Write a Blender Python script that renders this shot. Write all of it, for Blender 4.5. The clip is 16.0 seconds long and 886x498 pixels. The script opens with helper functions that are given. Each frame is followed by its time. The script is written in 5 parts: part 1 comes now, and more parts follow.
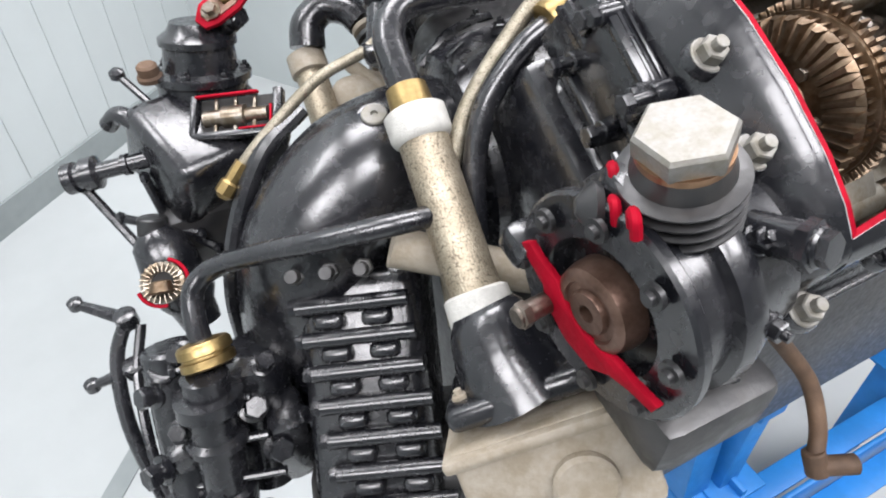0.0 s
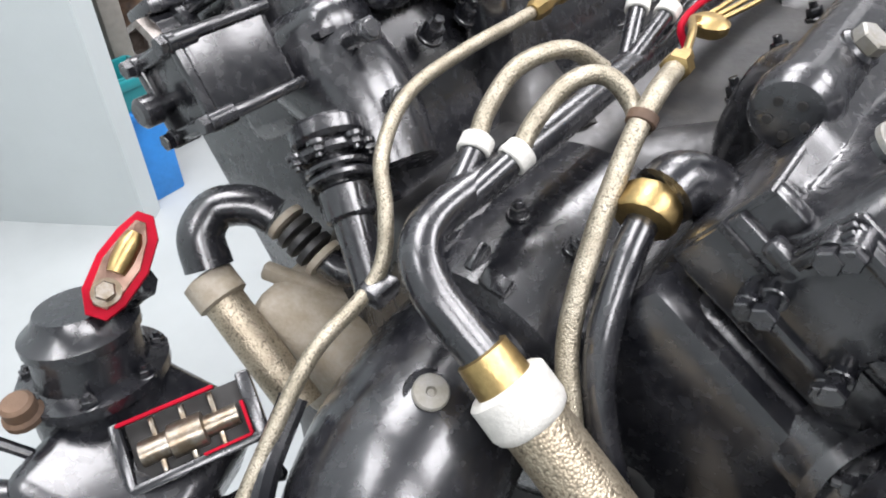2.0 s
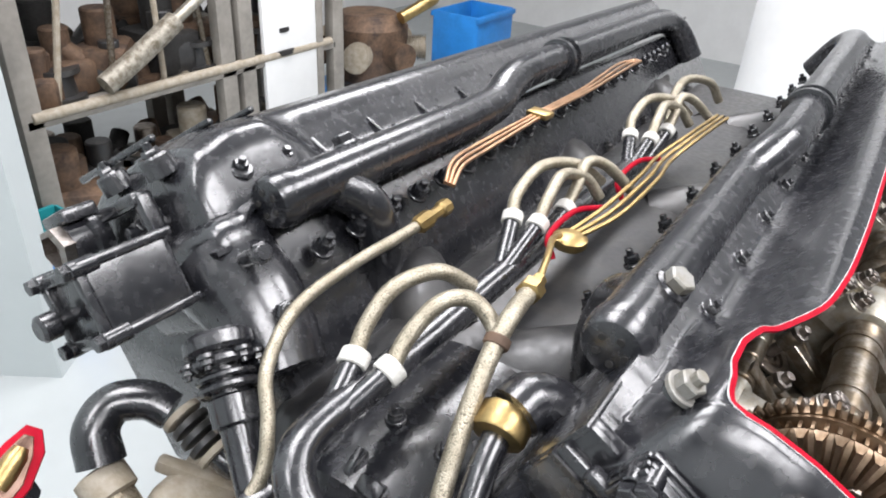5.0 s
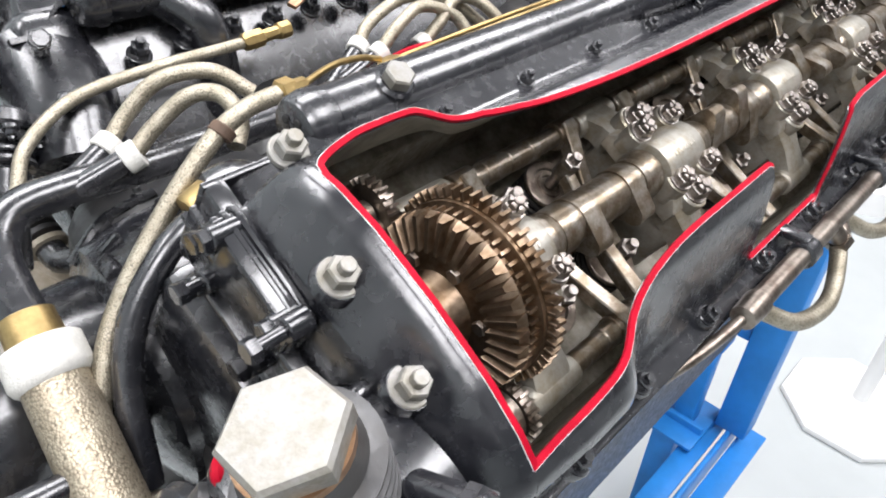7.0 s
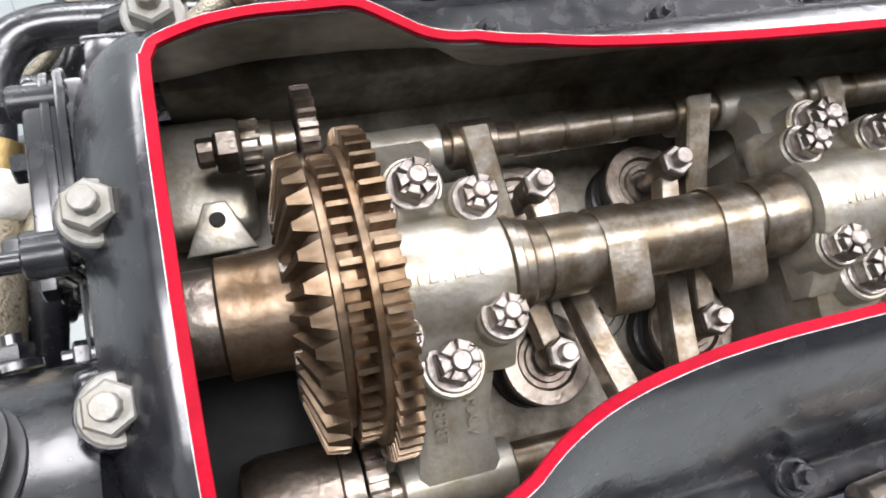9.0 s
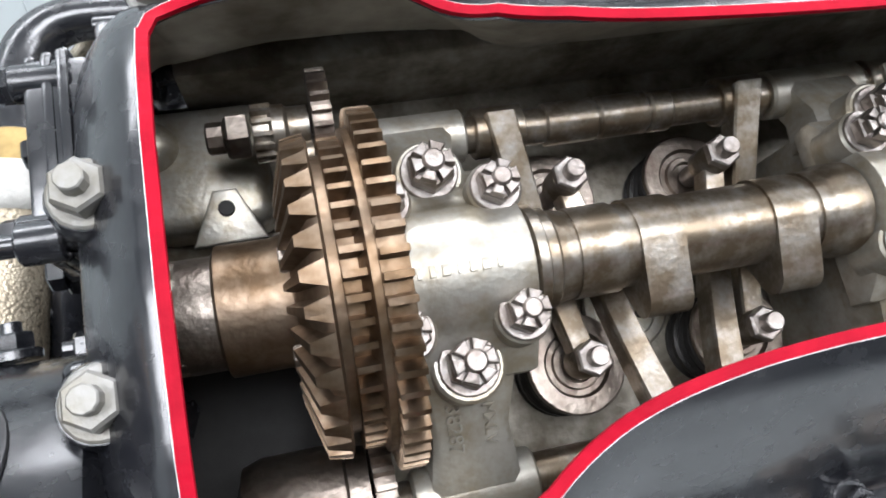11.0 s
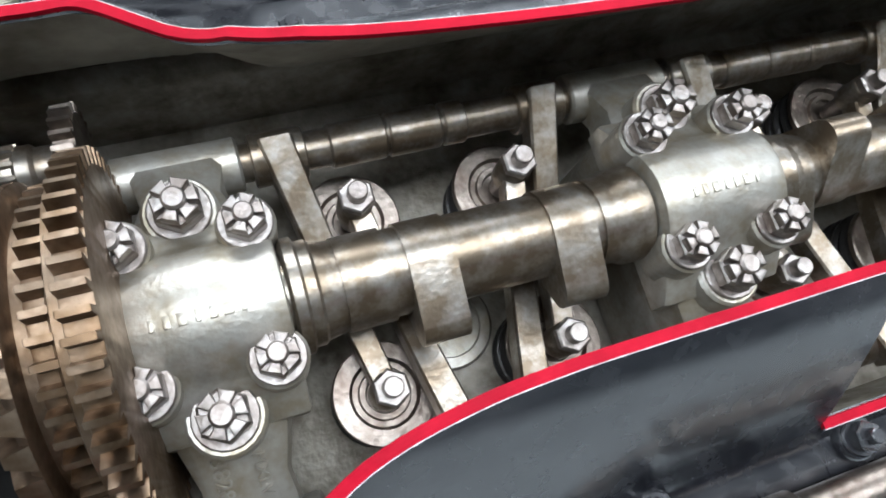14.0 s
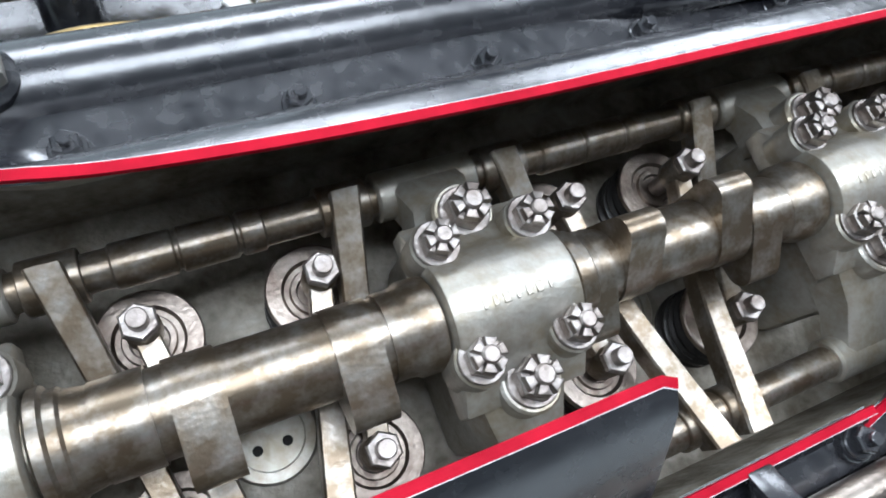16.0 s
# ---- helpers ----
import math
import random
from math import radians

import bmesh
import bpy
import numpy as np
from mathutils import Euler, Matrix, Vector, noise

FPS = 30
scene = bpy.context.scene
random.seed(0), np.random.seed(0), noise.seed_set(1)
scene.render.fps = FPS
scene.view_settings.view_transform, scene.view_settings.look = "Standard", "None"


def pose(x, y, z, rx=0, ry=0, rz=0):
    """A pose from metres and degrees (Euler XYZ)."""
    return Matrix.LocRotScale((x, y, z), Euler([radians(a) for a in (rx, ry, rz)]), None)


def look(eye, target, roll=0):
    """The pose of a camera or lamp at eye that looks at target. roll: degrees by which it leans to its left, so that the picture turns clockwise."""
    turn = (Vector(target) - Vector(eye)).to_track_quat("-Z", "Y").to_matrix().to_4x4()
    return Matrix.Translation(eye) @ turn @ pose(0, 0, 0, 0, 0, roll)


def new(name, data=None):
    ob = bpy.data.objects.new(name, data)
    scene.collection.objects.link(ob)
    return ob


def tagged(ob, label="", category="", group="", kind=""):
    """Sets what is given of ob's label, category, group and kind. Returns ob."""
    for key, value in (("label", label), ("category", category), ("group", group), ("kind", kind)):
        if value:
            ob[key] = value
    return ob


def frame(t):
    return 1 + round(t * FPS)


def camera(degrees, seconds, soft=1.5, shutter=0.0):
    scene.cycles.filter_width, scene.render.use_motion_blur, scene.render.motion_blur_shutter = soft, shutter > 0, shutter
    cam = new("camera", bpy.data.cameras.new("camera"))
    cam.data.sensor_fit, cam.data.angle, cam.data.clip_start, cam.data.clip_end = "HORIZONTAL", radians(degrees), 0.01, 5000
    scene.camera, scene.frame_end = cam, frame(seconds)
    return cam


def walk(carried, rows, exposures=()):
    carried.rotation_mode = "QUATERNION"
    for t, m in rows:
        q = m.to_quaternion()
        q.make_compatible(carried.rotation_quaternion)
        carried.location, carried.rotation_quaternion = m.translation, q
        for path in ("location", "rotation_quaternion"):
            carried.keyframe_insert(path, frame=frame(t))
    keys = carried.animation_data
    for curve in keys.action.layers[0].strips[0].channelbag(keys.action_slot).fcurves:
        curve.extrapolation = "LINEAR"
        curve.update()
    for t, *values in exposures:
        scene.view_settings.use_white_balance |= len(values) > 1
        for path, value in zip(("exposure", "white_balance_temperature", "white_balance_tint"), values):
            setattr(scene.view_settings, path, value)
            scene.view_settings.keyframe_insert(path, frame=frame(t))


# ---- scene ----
cam = camera(64.0, 16.0, soft=1.9)
# W: from the plane of the near bank's valve gear to the upright world; WB: the near bank's camshaft line
W = pose(0, 0, 1.25, 37, 0, 0)
WB = W @ pose(0, -0.009, -0.014, -5, 0, 0)
MID = 0.2630                                 # the vertical plane between the two banks
# the leaning axes in which the valley and the accessory end are laid out
SKEW = Matrix([[1.0275, 0.0925, -0.0367, 0.0438], [-0.011, 1.0329, -0.0865, 0.1142], [-0.0192, 0.0036, 0.9797, 0.023], [0.0, 0.0, 0.0, 1.0]])
FRAME = Matrix()
PATH = [
    (0, (-0.375, -0.212, 1.454), (0.301, 1.06, 0.066), -0.5),
    (0.5, (-0.432, -0.198, 1.465), (0.37, 1.003, 0.082), 3.3),
    (1, (-0.397, -0.115, 1.472), (0.394, 1.109, 0.103), 4.8),
    (1.5, (-0.377, 0.0, 1.451), (0.576, 1.128, 0.103), -1.1),
    (2, (-0.385, 0.074, 1.457), (0.808, 0.996, 0.143), -0.1),
    (2.5, (-0.372, 0.093, 1.488), (0.983, 0.928, 0.278), 2.6),
    (3, (-0.371, 0.088, 1.514), (1.095, 0.88, 0.407), 2.9),
    (3.2, (-0.372, 0.084, 1.519), (1.118, 0.867, 0.438), 3.0),
    (5.3, (-0.37, 0.013, 1.527), (1.078, 0.988, 0.551), 4.3),
    (5.5, (-0.364, -0.013, 1.519), (1.017, 1.037, 0.525), 3.6),
    (6, (-0.339, -0.072, 1.505), (0.961, 1.014, 0.442), 2.5),
    (6.5, (-0.291, -0.134, 1.494), (0.985, 0.911, 0.363), 1.8),
    (7, (-0.245, -0.174, 1.466), (0.946, 0.896, 0.267), 2.9),
    (7.5, (-0.205, -0.154, 1.439), (0.897, 0.94, 0.179), 2.7),
    (8, (-0.155, -0.142, 1.423), (0.861, 0.987, 0.122), 5.5),
    (8.5, (-0.08, -0.163, 1.409), (0.53, 1.153, 0.032), 4.6),
    (9, (-0.058, -0.157, 1.408), (0.442, 1.202, 0.028), 4.0),
    (9.2, (-0.057, -0.148, 1.398), (0.391, 1.221, 0.01), 2.0),
    (11.3, (-0.044, -0.151, 1.39), (0.329, 1.259, 0.023), 1.2),
    (11.5, (-0.043, -0.151, 1.388), (0.335, 1.257, 0.02), 1.2),
    (12, (-0.035, -0.15, 1.389), (0.345, 1.253, 0.016), 1.0),
    (12.5, (-0.027, -0.152, 1.387), (0.374, 1.244, 0.013), 0.8),
    (13, (-0.018, -0.155, 1.388), (0.417, 1.238, 0.019), 0.8),
    (13.5, (-0.007, -0.153, 1.386), (0.488, 1.225, 0.023), 1.3),
    (14, (0.013, -0.152, 1.391), (0.529, 1.216, 0.026), 0.6),
    (14.5, (0.028, -0.155, 1.392), (0.568, 1.218, 0.041), 0.0),
    (15, (0.045, -0.161, 1.393), (0.612, 1.202, 0.043), -0.0),
    (15.5, (0.063, -0.16, 1.397), (0.685, 1.183, 0.051), 0.4),
    (16, (0.069, -0.146, 1.407), (0.754, 1.204, 0.101), 1.7),
]
walk(cam, [(t, look(eye, target, roll)) for t, eye, target, roll in PATH], exposures=((0, 0.55, 6500, 10), (0.5, 0.70, 6500, 10), (1.5, 0.66, 6500, 10), (2, 0.58, 6500, 10), (2.5, 0.74, 6500, 10), (3, 0.80, 6500, 10), (5.5, 0.60, 6500, 9), (6.5, 0.84, 6500, 9), (7.5, 0.58, 6500, 10), (8, 0.80, 6550, 9), (9, 0.72, 6500, 10), (11.5, 0.58, 6150, 6), (12.5, 0.58, 6050, 3), (16, 0.46, 5750, 4)))

# ---- light ----
world = bpy.data.worlds.new("world")
scene.world = world
world.use_nodes = True
world.node_tree.nodes["Background"].inputs[0].default_value = (0.9, 0.95, 1.0, 1)
world.node_tree.nodes["Background"].inputs[1].default_value = 0.35
scene.view_settings.exposure = 0.40


def lamp(name, x, y, z, sx, sy, power, rx=0, color=(1.0, 0.98, 1.02)):
    data = bpy.data.lights.new(name, "AREA")
    data.shape, data.size, data.size_y, data.energy, data.color = "RECTANGLE", sx, sy, power, color
    ob = new(name, data)
    ob.matrix_world = pose(x, y, z, rx, 0, 0)
    return ob


# two rows of unseen ceiling panels, made broad for wide highlights on the paint
for i in range(3):
    for j in range(2):
        lamp("ceiling_lamp", -1.6 + 1.95 * i, -1.1 + 2.4 * j, 3.28, 1.5, 1.05, 47)


# ---- materials ----
def material(name, color, rough=0.5, metal=0.0, var=0.25, scale=30.0, bump=0.1, bump_scale=200.0, dark=None, patch=0.5, coat=0.0, spec=0.5, wear=(0.75, 1.3)):
    """A worn surface: a base colour, mottled at two scales towards a darker one, with fine relief and uneven gloss."""
    m = bpy.data.materials.new(name)
    m.use_nodes = True
    n, l = m.node_tree.nodes, m.node_tree.links
    b = n["Principled BSDF"]
    tc = n.new("ShaderNodeTexCoord")
    n1 = n.new("ShaderNodeTexNoise"); n1.inputs["Scale"].default_value = scale; n1.inputs["Detail"].default_value = 6
    n2 = n.new("ShaderNodeTexNoise"); n2.inputs["Scale"].default_value = scale * 5; n2.inputs["Detail"].default_value = 4
    for k in (n1, n2):
        l.new(tc.outputs["Object"], k.inputs["Vector"])
    add = n.new("ShaderNodeMath"); add.operation = "MULTIPLY_ADD"; add.inputs[1].default_value = 0.35
    l.new(n2.outputs[0], add.inputs[0]); l.new(n1.outputs[0], add.inputs[2])
    ramp = n.new("ShaderNodeMapRange"); ramp.inputs[1].default_value = patch; ramp.inputs[2].default_value = patch + 0.35
    l.new(add.outputs[0], ramp.inputs[0])
    mix = n.new("ShaderNodeMix"); mix.data_type = "RGBA"
    dk = dark or tuple(c * (1 - var) for c in color)
    mix.inputs[6].default_value, mix.inputs[7].default_value = (*color, 1), (*dk, 1)
    l.new(ramp.outputs[0], mix.inputs[0]); l.new(mix.outputs[2], b.inputs["Base Color"])
    rr = n.new("ShaderNodeMapRange"); rr.inputs[3].default_value, rr.inputs[4].default_value = max(0.04, rough * wear[0]), min(1, rough * wear[1])
    l.new(n2.outputs[0], rr.inputs[0]); l.new(rr.outputs[0], b.inputs["Roughness"])
    b.inputs["Metallic"].default_value = metal
    b.inputs["Coat Weight"].default_value = coat
    b.inputs["Specular IOR Level"].default_value = spec
    n3 = n.new("ShaderNodeTexNoise"); n3.inputs["Scale"].default_value = bump_scale; n3.inputs["Detail"].default_value = 5
    l.new(tc.outputs["Object"], n3.inputs["Vector"])
    bp = n.new("ShaderNodeBump"); bp.inputs["Strength"].default_value = bump; bp.inputs["Distance"].default_value = 0.002
    l.new(n3.outputs[0], bp.inputs["Height"]); l.new(bp.outputs[0], b.inputs["Normal"])
    return m


BLACK = material("black_enamel", (0.0080, 0.0085, 0.0110), 0.225, 0, 0.3, 26, 0.14, 85, dark=(0.028, 0.028, 0.031), patch=0.60, coat=0.15, spec=0.95, wear=(0.55, 1.7))
BLACK_DULL = material("dull_black_casting", (0.016, 0.016, 0.017), 0.45, 0, 0.3, 25, 0.25, 140, dark=(0.045, 0.042, 0.038), patch=0.6, spec=0.8, wear=(0.4, 1.5))
RED = material("red_cut_edge_paint", (0.35, 0.004, 0.018), 0.5, 0, 0.25, 60, 0.15, 300, spec=0.06)
WHITE_LINE = material("chipped_white_primer", (0.72, 0.72, 0.72), 0.6, 0, 0.5, 200, 0.2, 500)
STEEL = material("oily_steel", (0.39, 0.365, 0.325), 0.32, 0.9, 0.4, 110, 0.09, 500, dark=(0.19, 0.15, 0.105), patch=0.42)
STEEL_DARK = material("dark_oily_steel", (0.33, 0.29, 0.25), 0.38, 1.0, 0.5, 60, 0.2, 400, dark=(0.14, 0.11, 0.09))
BRONZE = material("browned_gear_steel", (0.31, 0.235, 0.17), 0.40, 1.0, 0.5, 60, 0.15, 300, dark=(0.13, 0.085, 0.05), patch=0.45)
ALU = material("cast_alloy", (0.43, 0.415, 0.375), 0.40, 0.75, 0.4, 80, 0.15, 420, dark=(0.30, 0.265, 0.20))
ALU_DIRTY = material("stained_cast_alloy", (0.34, 0.315, 0.265), 0.5, 0.35, 0.5, 45, 0.35, 300, dark=(0.12, 0.10, 0.07))
NUT = material("dull_plated_nut", (0.34, 0.315, 0.295), 0.42, 1.0, 0.4, 120, 0.2, 500, dark=(0.2, 0.17, 0.15))
PALE_NUT = material("pale_plated_nut", (0.27, 0.265, 0.25), 0.5, 0.5, 0.3, 90, 0.2, 500, dark=(0.22, 0.205, 0.17))
SPRING = material("black_spring_wire", (0.05, 0.048, 0.046), 0.35, 0.6, 0.4, 90, 0.2, 400)
BRASS = material("brass", (0.47, 0.34, 0.15), 0.38, 1.0, 0.35, 60, 0.15, 400)
COPPER = material("copper_pipe", (0.50, 0.31, 0.19), 0.38, 1.0, 0.35, 50, 0.15, 400)
BLUE = material("blue_stand_paint", (0.02, 0.22, 0.62), 0.45, 0, 0.2, 12, 0.15, 150)
TEAL = material("teal_plastic", (0.01, 0.22, 0.24), 0.45, 0, 0.15, 12, 0.05, 120)
FLOOR = material("pale_painted_floor", (0.42, 0.445, 0.445), 0.4, 0, 0.08, 2.5, 0.05, 60)
WALL = material("pale_wall", (0.50, 0.54, 0.54), 0.7, 0, 0.06, 2, 0.1, 80)
WHITE = material("white_paint", (0.78, 0.78, 0.77), 0.5, 0, 0.06, 6, 0.1, 90)
GREY = material("grey_skirting", (0.25, 0.28, 0.28), 0.6, 0, 0.15, 6, 0.1, 90)
TAPE = material("white_cloth_tape", (0.60, 0.59, 0.55), 0.75, 0, 0.2, 90, 0.4, 600)
TAN = material("tan_ceramic_paint", (0.36, 0.32, 0.26), 0.6, 0, 0.3, 50, 0.35, 350, dark=(0.26, 0.22, 0.16))
CEILING = material("grey_ceiling_board", (0.58, 0.59, 0.59), 0.8, 0, 0.06, 3, 0.1, 60)
RUST = material("rusty_iron", (0.17, 0.105, 0.065), 0.7, 0.3, 0.5, 14, 0.5, 120, dark=(0.06, 0.04, 0.03))
HUB = material("browned_bearing_steel", (0.20, 0.125, 0.095), 0.34, 0.7, 0.4, 60, 0.15, 300, dark=(0.09, 0.05, 0.035))
SHELF = material("grey_shelf_timber", (0.28, 0.26, 0.23), 0.7, 0, 0.3, 9, 0.3, 90)
INNER = material("oil_stained_cover_inside", (0.38, 0.36, 0.305), 0.40, 0.15, 0.4, 25, 0.12, 160, dark=(0.15, 0.135, 0.105))
# oily alloy, with the dimness at the bank's end put into its colour
OILY_SHADED = material("oily_alloy_with_shade", (0.055, 0.05, 0.042), 0.35, 0.2, 0.4, 30, 0.2, 200, dark=(0.02, 0.017, 0.014))
# near-black for dark parts; also stands for the shade in holes and the well
DARK = material("dark_parts_and_recess_shade", (0.02, 0.019, 0.018), 0.7, 0, 0.3, 20, 0.2, 120)


def braid(name, color, dark, scale):
    """Woven metal braid: two crossing waves along the hose."""
    m = material(name, color, 0.42, 0.75, 0.4, 60, 0.2, 400, dark=dark)
    n, l = m.node_tree.nodes, m.node_tree.links
    b, tc = n["Principled BSDF"], n["Texture Coordinate"]
    v = n.new("ShaderNodeTexVoronoi"); v.inputs["Scale"].default_value = scale
    l.new(tc.outputs["Object"], v.inputs["Vector"])
    bp = n.new("ShaderNodeBump"); bp.inputs["Strength"].default_value = 0.45; bp.inputs["Distance"].default_value = 0.001
    bp.invert = True
    src = b.inputs["Base Color"].links[0].from_socket
    gap = n.new("ShaderNodeMapRange"); gap.inputs[1].default_value, gap.inputs[2].default_value = 0.55, 0.95
    l.new(v.outputs["Distance"], gap.inputs[0])
    mx = n.new("ShaderNodeMix"); mx.data_type = "RGBA"; mx.inputs[7].default_value = (*[c * 0.45 for c in dark], 1)
    l.new(gap.outputs[0], mx.inputs[0]); l.new(src, mx.inputs[6]); l.new(mx.outputs[2], b.inputs["Base Color"])
    l.new(v.outputs["Distance"], bp.inputs["Height"]); l.new(bp.outputs[0], b.inputs["Normal"])
    return m


BRAID = braid("braided_metal_hose", (0.47, 0.41, 0.31), (0.33, 0.28, 0.205), 560)
BRAID_FINE = braid("fine_braided_cable", (0.42, 0.38, 0.3), (0.27, 0.24, 0.18), 800)


# ---- shapes ----
def basis(axis):
    """Two unit vectors square to an axis."""
    a = Vector(axis).normalized()
    s = Vector((0, 0, 1)) if abs(a.z) < 0.9 else Vector((1, 0, 0))
    u = a.cross(s).normalized()
    return a, u, a.cross(u)


def ring_mesh(rings, close=True, caps=True):
    """A bmesh skinned over rings of equal counts."""
    bm = bmesh.new()
    vs = [[bm.verts.new(p) for p in r] for r in rings]
    n = len(vs[0])
    for a, b in zip(vs, vs[1:]):
        for i in range(n if close else n - 1):
            j = (i + 1) % n
            bm.faces.new((a[i], a[j], b[j], b[i]))
    if caps and close:
        bm.faces.new(list(reversed(vs[0]))), bm.faces.new(vs[-1])
    bmesh.ops.recalc_face_normals(bm, faces=bm.faces)
    return bm


def lathe(profile, base=(0, 0, 0), axis=(0, 0, 1), seg=24, phase=0.0):
    """Turned shape: (distance along the axis, radius) from one end to the other."""
    a, u, v = basis(axis)
    o = Vector(base)
    rings = [[o + a * s + (u * math.cos(phase + 2 * math.pi * k / seg) + v * math.sin(phase + 2 * math.pi * k / seg)) * max(r, 1e-5) for k in range(seg)] for s, r in profile]
    return ring_mesh(rings)


def rod(p0, p1, r, r1=None, seg=16, edge=0.12):
    """A bar from p0 to p1 with eased ends."""
    p0, p1 = Vector(p0), Vector(p1)
    d = (p1 - p0).length
    r1 = r if r1 is None else r1
    e = min(edge * min(r, r1), d * 0.3)
    return lathe([(0, r - e), (e, r), (d - e, r1), (d, r1 - e)], p0, p1 - p0, seg)


def spline(points, n=8):
    """A smooth line through points."""
    p = [Vector(q) for q in points]
    p = [2 * p[0] - p[1], *p, 2 * p[-1] - p[-2]]
    out = []
    for i in range(1, len(p) - 2):
        a, b, c, d = p[i - 1:i + 3]
        for k in range(n):
            t = k / n
            out.append(0.5 * (2 * b + (c - a) * t + (2 * a - 5 * b + 4 * c - d) * t * t + (3 * b - a - 3 * c + d) * t ** 3))
    return out + [p[-2]]


def hose(points, r, seg=12, n=8, r1=None):
    """A round hose or pipe along a smooth line."""
    line = spline(points, n) if len(points) > 2 else [Vector(q) for q in points]
    rings, u = [], None
    for i, q in enumerate(line):
        a = (line[min(i + 1, len(line) - 1)] - line[max(i - 1, 0)]).normalized()
        u = basis(a)[1] if u is None else (u - a * u.dot(a)).normalized()
        v = a.cross(u)
        rr = r if r1 is None else r + (r1 - r) * i / (len(line) - 1)
        rings.append([q + (u * math.cos(2 * math.pi * k / seg) + v * math.sin(2 * math.pi * k / seg)) * rr for k in range(seg)])
    return ring_mesh(rings)


def box(c, size, bevel=0.002, m=None, seg=2):
    bm = bmesh.new()
    bmesh.ops.create_cube(bm, size=1)
    for v in bm.verts:
        v.co = Vector((v.co.x * size[0], v.co.y * size[1], v.co.z * size[2]))
    if bevel:
        bmesh.ops.bevel(bm, geom=bm.edges[:], offset=min(bevel, min(size) * 0.45), segments=seg, affect="EDGES", profile=0.5)
    mm = Matrix.Translation(c) @ (m or Matrix())
    bmesh.ops.transform(bm, matrix=mm, verts=bm.verts)
    return bm


def plate(outline, t, m=None, bevel=0.0):
    """A flat outline in x, y, made t thick in z, put at m."""
    bm = bmesh.new()
    lo = [bm.verts.new((x, y, 0)) for x, y in outline]
    hi = [bm.verts.new((x, y, t)) for x, y in outline]
    n = len(lo)
    bm.faces.new(list(reversed(lo))), bm.faces.new(hi)
    for i in range(n):
        bm.faces.new((lo[i], lo[(i + 1) % n], hi[(i + 1) % n], hi[i]))
    bmesh.ops.recalc_face_normals(bm, faces=bm.faces)
    if bevel:
        es = [e for e in bm.edges if abs(e.verts[0].co.z - e.verts[1].co.z) < 1e-6]
        bmesh.ops.bevel(bm, geom=es, offset=bevel, segments=2, affect="EDGES", profile=0.5)
    if m is not None:
        bmesh.ops.transform(bm, matrix=m, verts=bm.verts)
    return bm


def join(*bms):
    """Several bmeshes as one."""
    tmp = bpy.data.meshes.new("tmp")
    out = bmesh.new()
    for b in bms:
        b.to_mesh(tmp)
        out.from_mesh(tmp)
        b.free()
    bpy.data.meshes.remove(tmp)
    return out


def moved(bm, m):
    bmesh.ops.transform(bm, matrix=m, verts=bm.verts)
    if m.determinant() < 0:
        bmesh.ops.reverse_faces(bm, faces=bm.faces[:])
    return bm


BASES = {}


def thing(name, m, label, category, group=""):
    """An empty at a thing's base, which carries its parts."""
    ob = new(name)
    ob.empty_display_size = 0.02
    place = m.copy()
    place.translation = FRAME @ m.translation
    ob.matrix_world = place
    BASES[ob.name] = place.inverted() @ FRAME @ m
    return tagged(ob, label, category, group)


def part(name, bm, mat, parent, label="", smooth=35, m=None):
    """Links a bmesh as one mesh under a thing or a part (in the thing's own axes)."""
    me = bpy.data.meshes.new(name)
    if m is not None:
        moved(bm, m)
    root = parent
    while root is not None and root.parent is not None:
        root = root.parent
    if root is not None and root.name in BASES:
        moved(bm, BASES[root.name])
    for f in bm.faces:
        f.smooth = True
    for e in bm.edges:
        if len(e.link_faces) == 2 and e.calc_face_angle(0) > radians(smooth):
            e.smooth = False
    bm.to_mesh(me)
    bm.free()
    me.materials.append(mat)
    ob = new(name, me)
    if parent is not None:
        ob.parent = parent
    return tagged(ob, label) if label else ob


def single(name, bm, mat, label, category, m=None, group="", kind="", smooth=35):
    """A thing of one mesh."""
    ob = part(name, bm, mat, None, smooth=smooth)
    if m is not None:
        ob.matrix_world = m
    return tagged(ob, label, category, group, kind)


def hexa(r, h, base=(0, 0, 0), axis=(0, 0, 1), phase=0.0):
    """A hexagon nut body with chamfered corners (r: to the corners)."""
    return lathe([(0, r * 0.97), (h * 0.12, r), (h * 0.85, r), (h, r * 0.88)], base, axis, 6, phase)

# ---- the hall ----
FLOOR_Z = 0.0
single("floor", box((1.0, -2.0, FLOOR_Z - 0.05), (12, 14, 0.1), 0), FLOOR, "pale grey painted floor of the hall", "floor", kind="structure")


ROOM = 38.7                                  # the hall stands askew to the engine
CORNER = Vector((0.055, 2.50, 0))
along, out = pose(0, 0, 0, 0, 0, ROOM).to_3x3() @ Vector((1, 0, 0)), Vector((0.55, -0.835, 0)).normalized()
back = Vector((-out.y, out.x, 0))


def slab(c, sx, sy, z0, z1, way):
    """An upright slab centred over c, sx along the given way."""
    return box((0, 0, 0), (sx, sy, z1 - z0), 0), pose(c.x, c.y, (z0 + z1) / 2, 0, 0, math.degrees(math.atan2(way.y, way.x)))


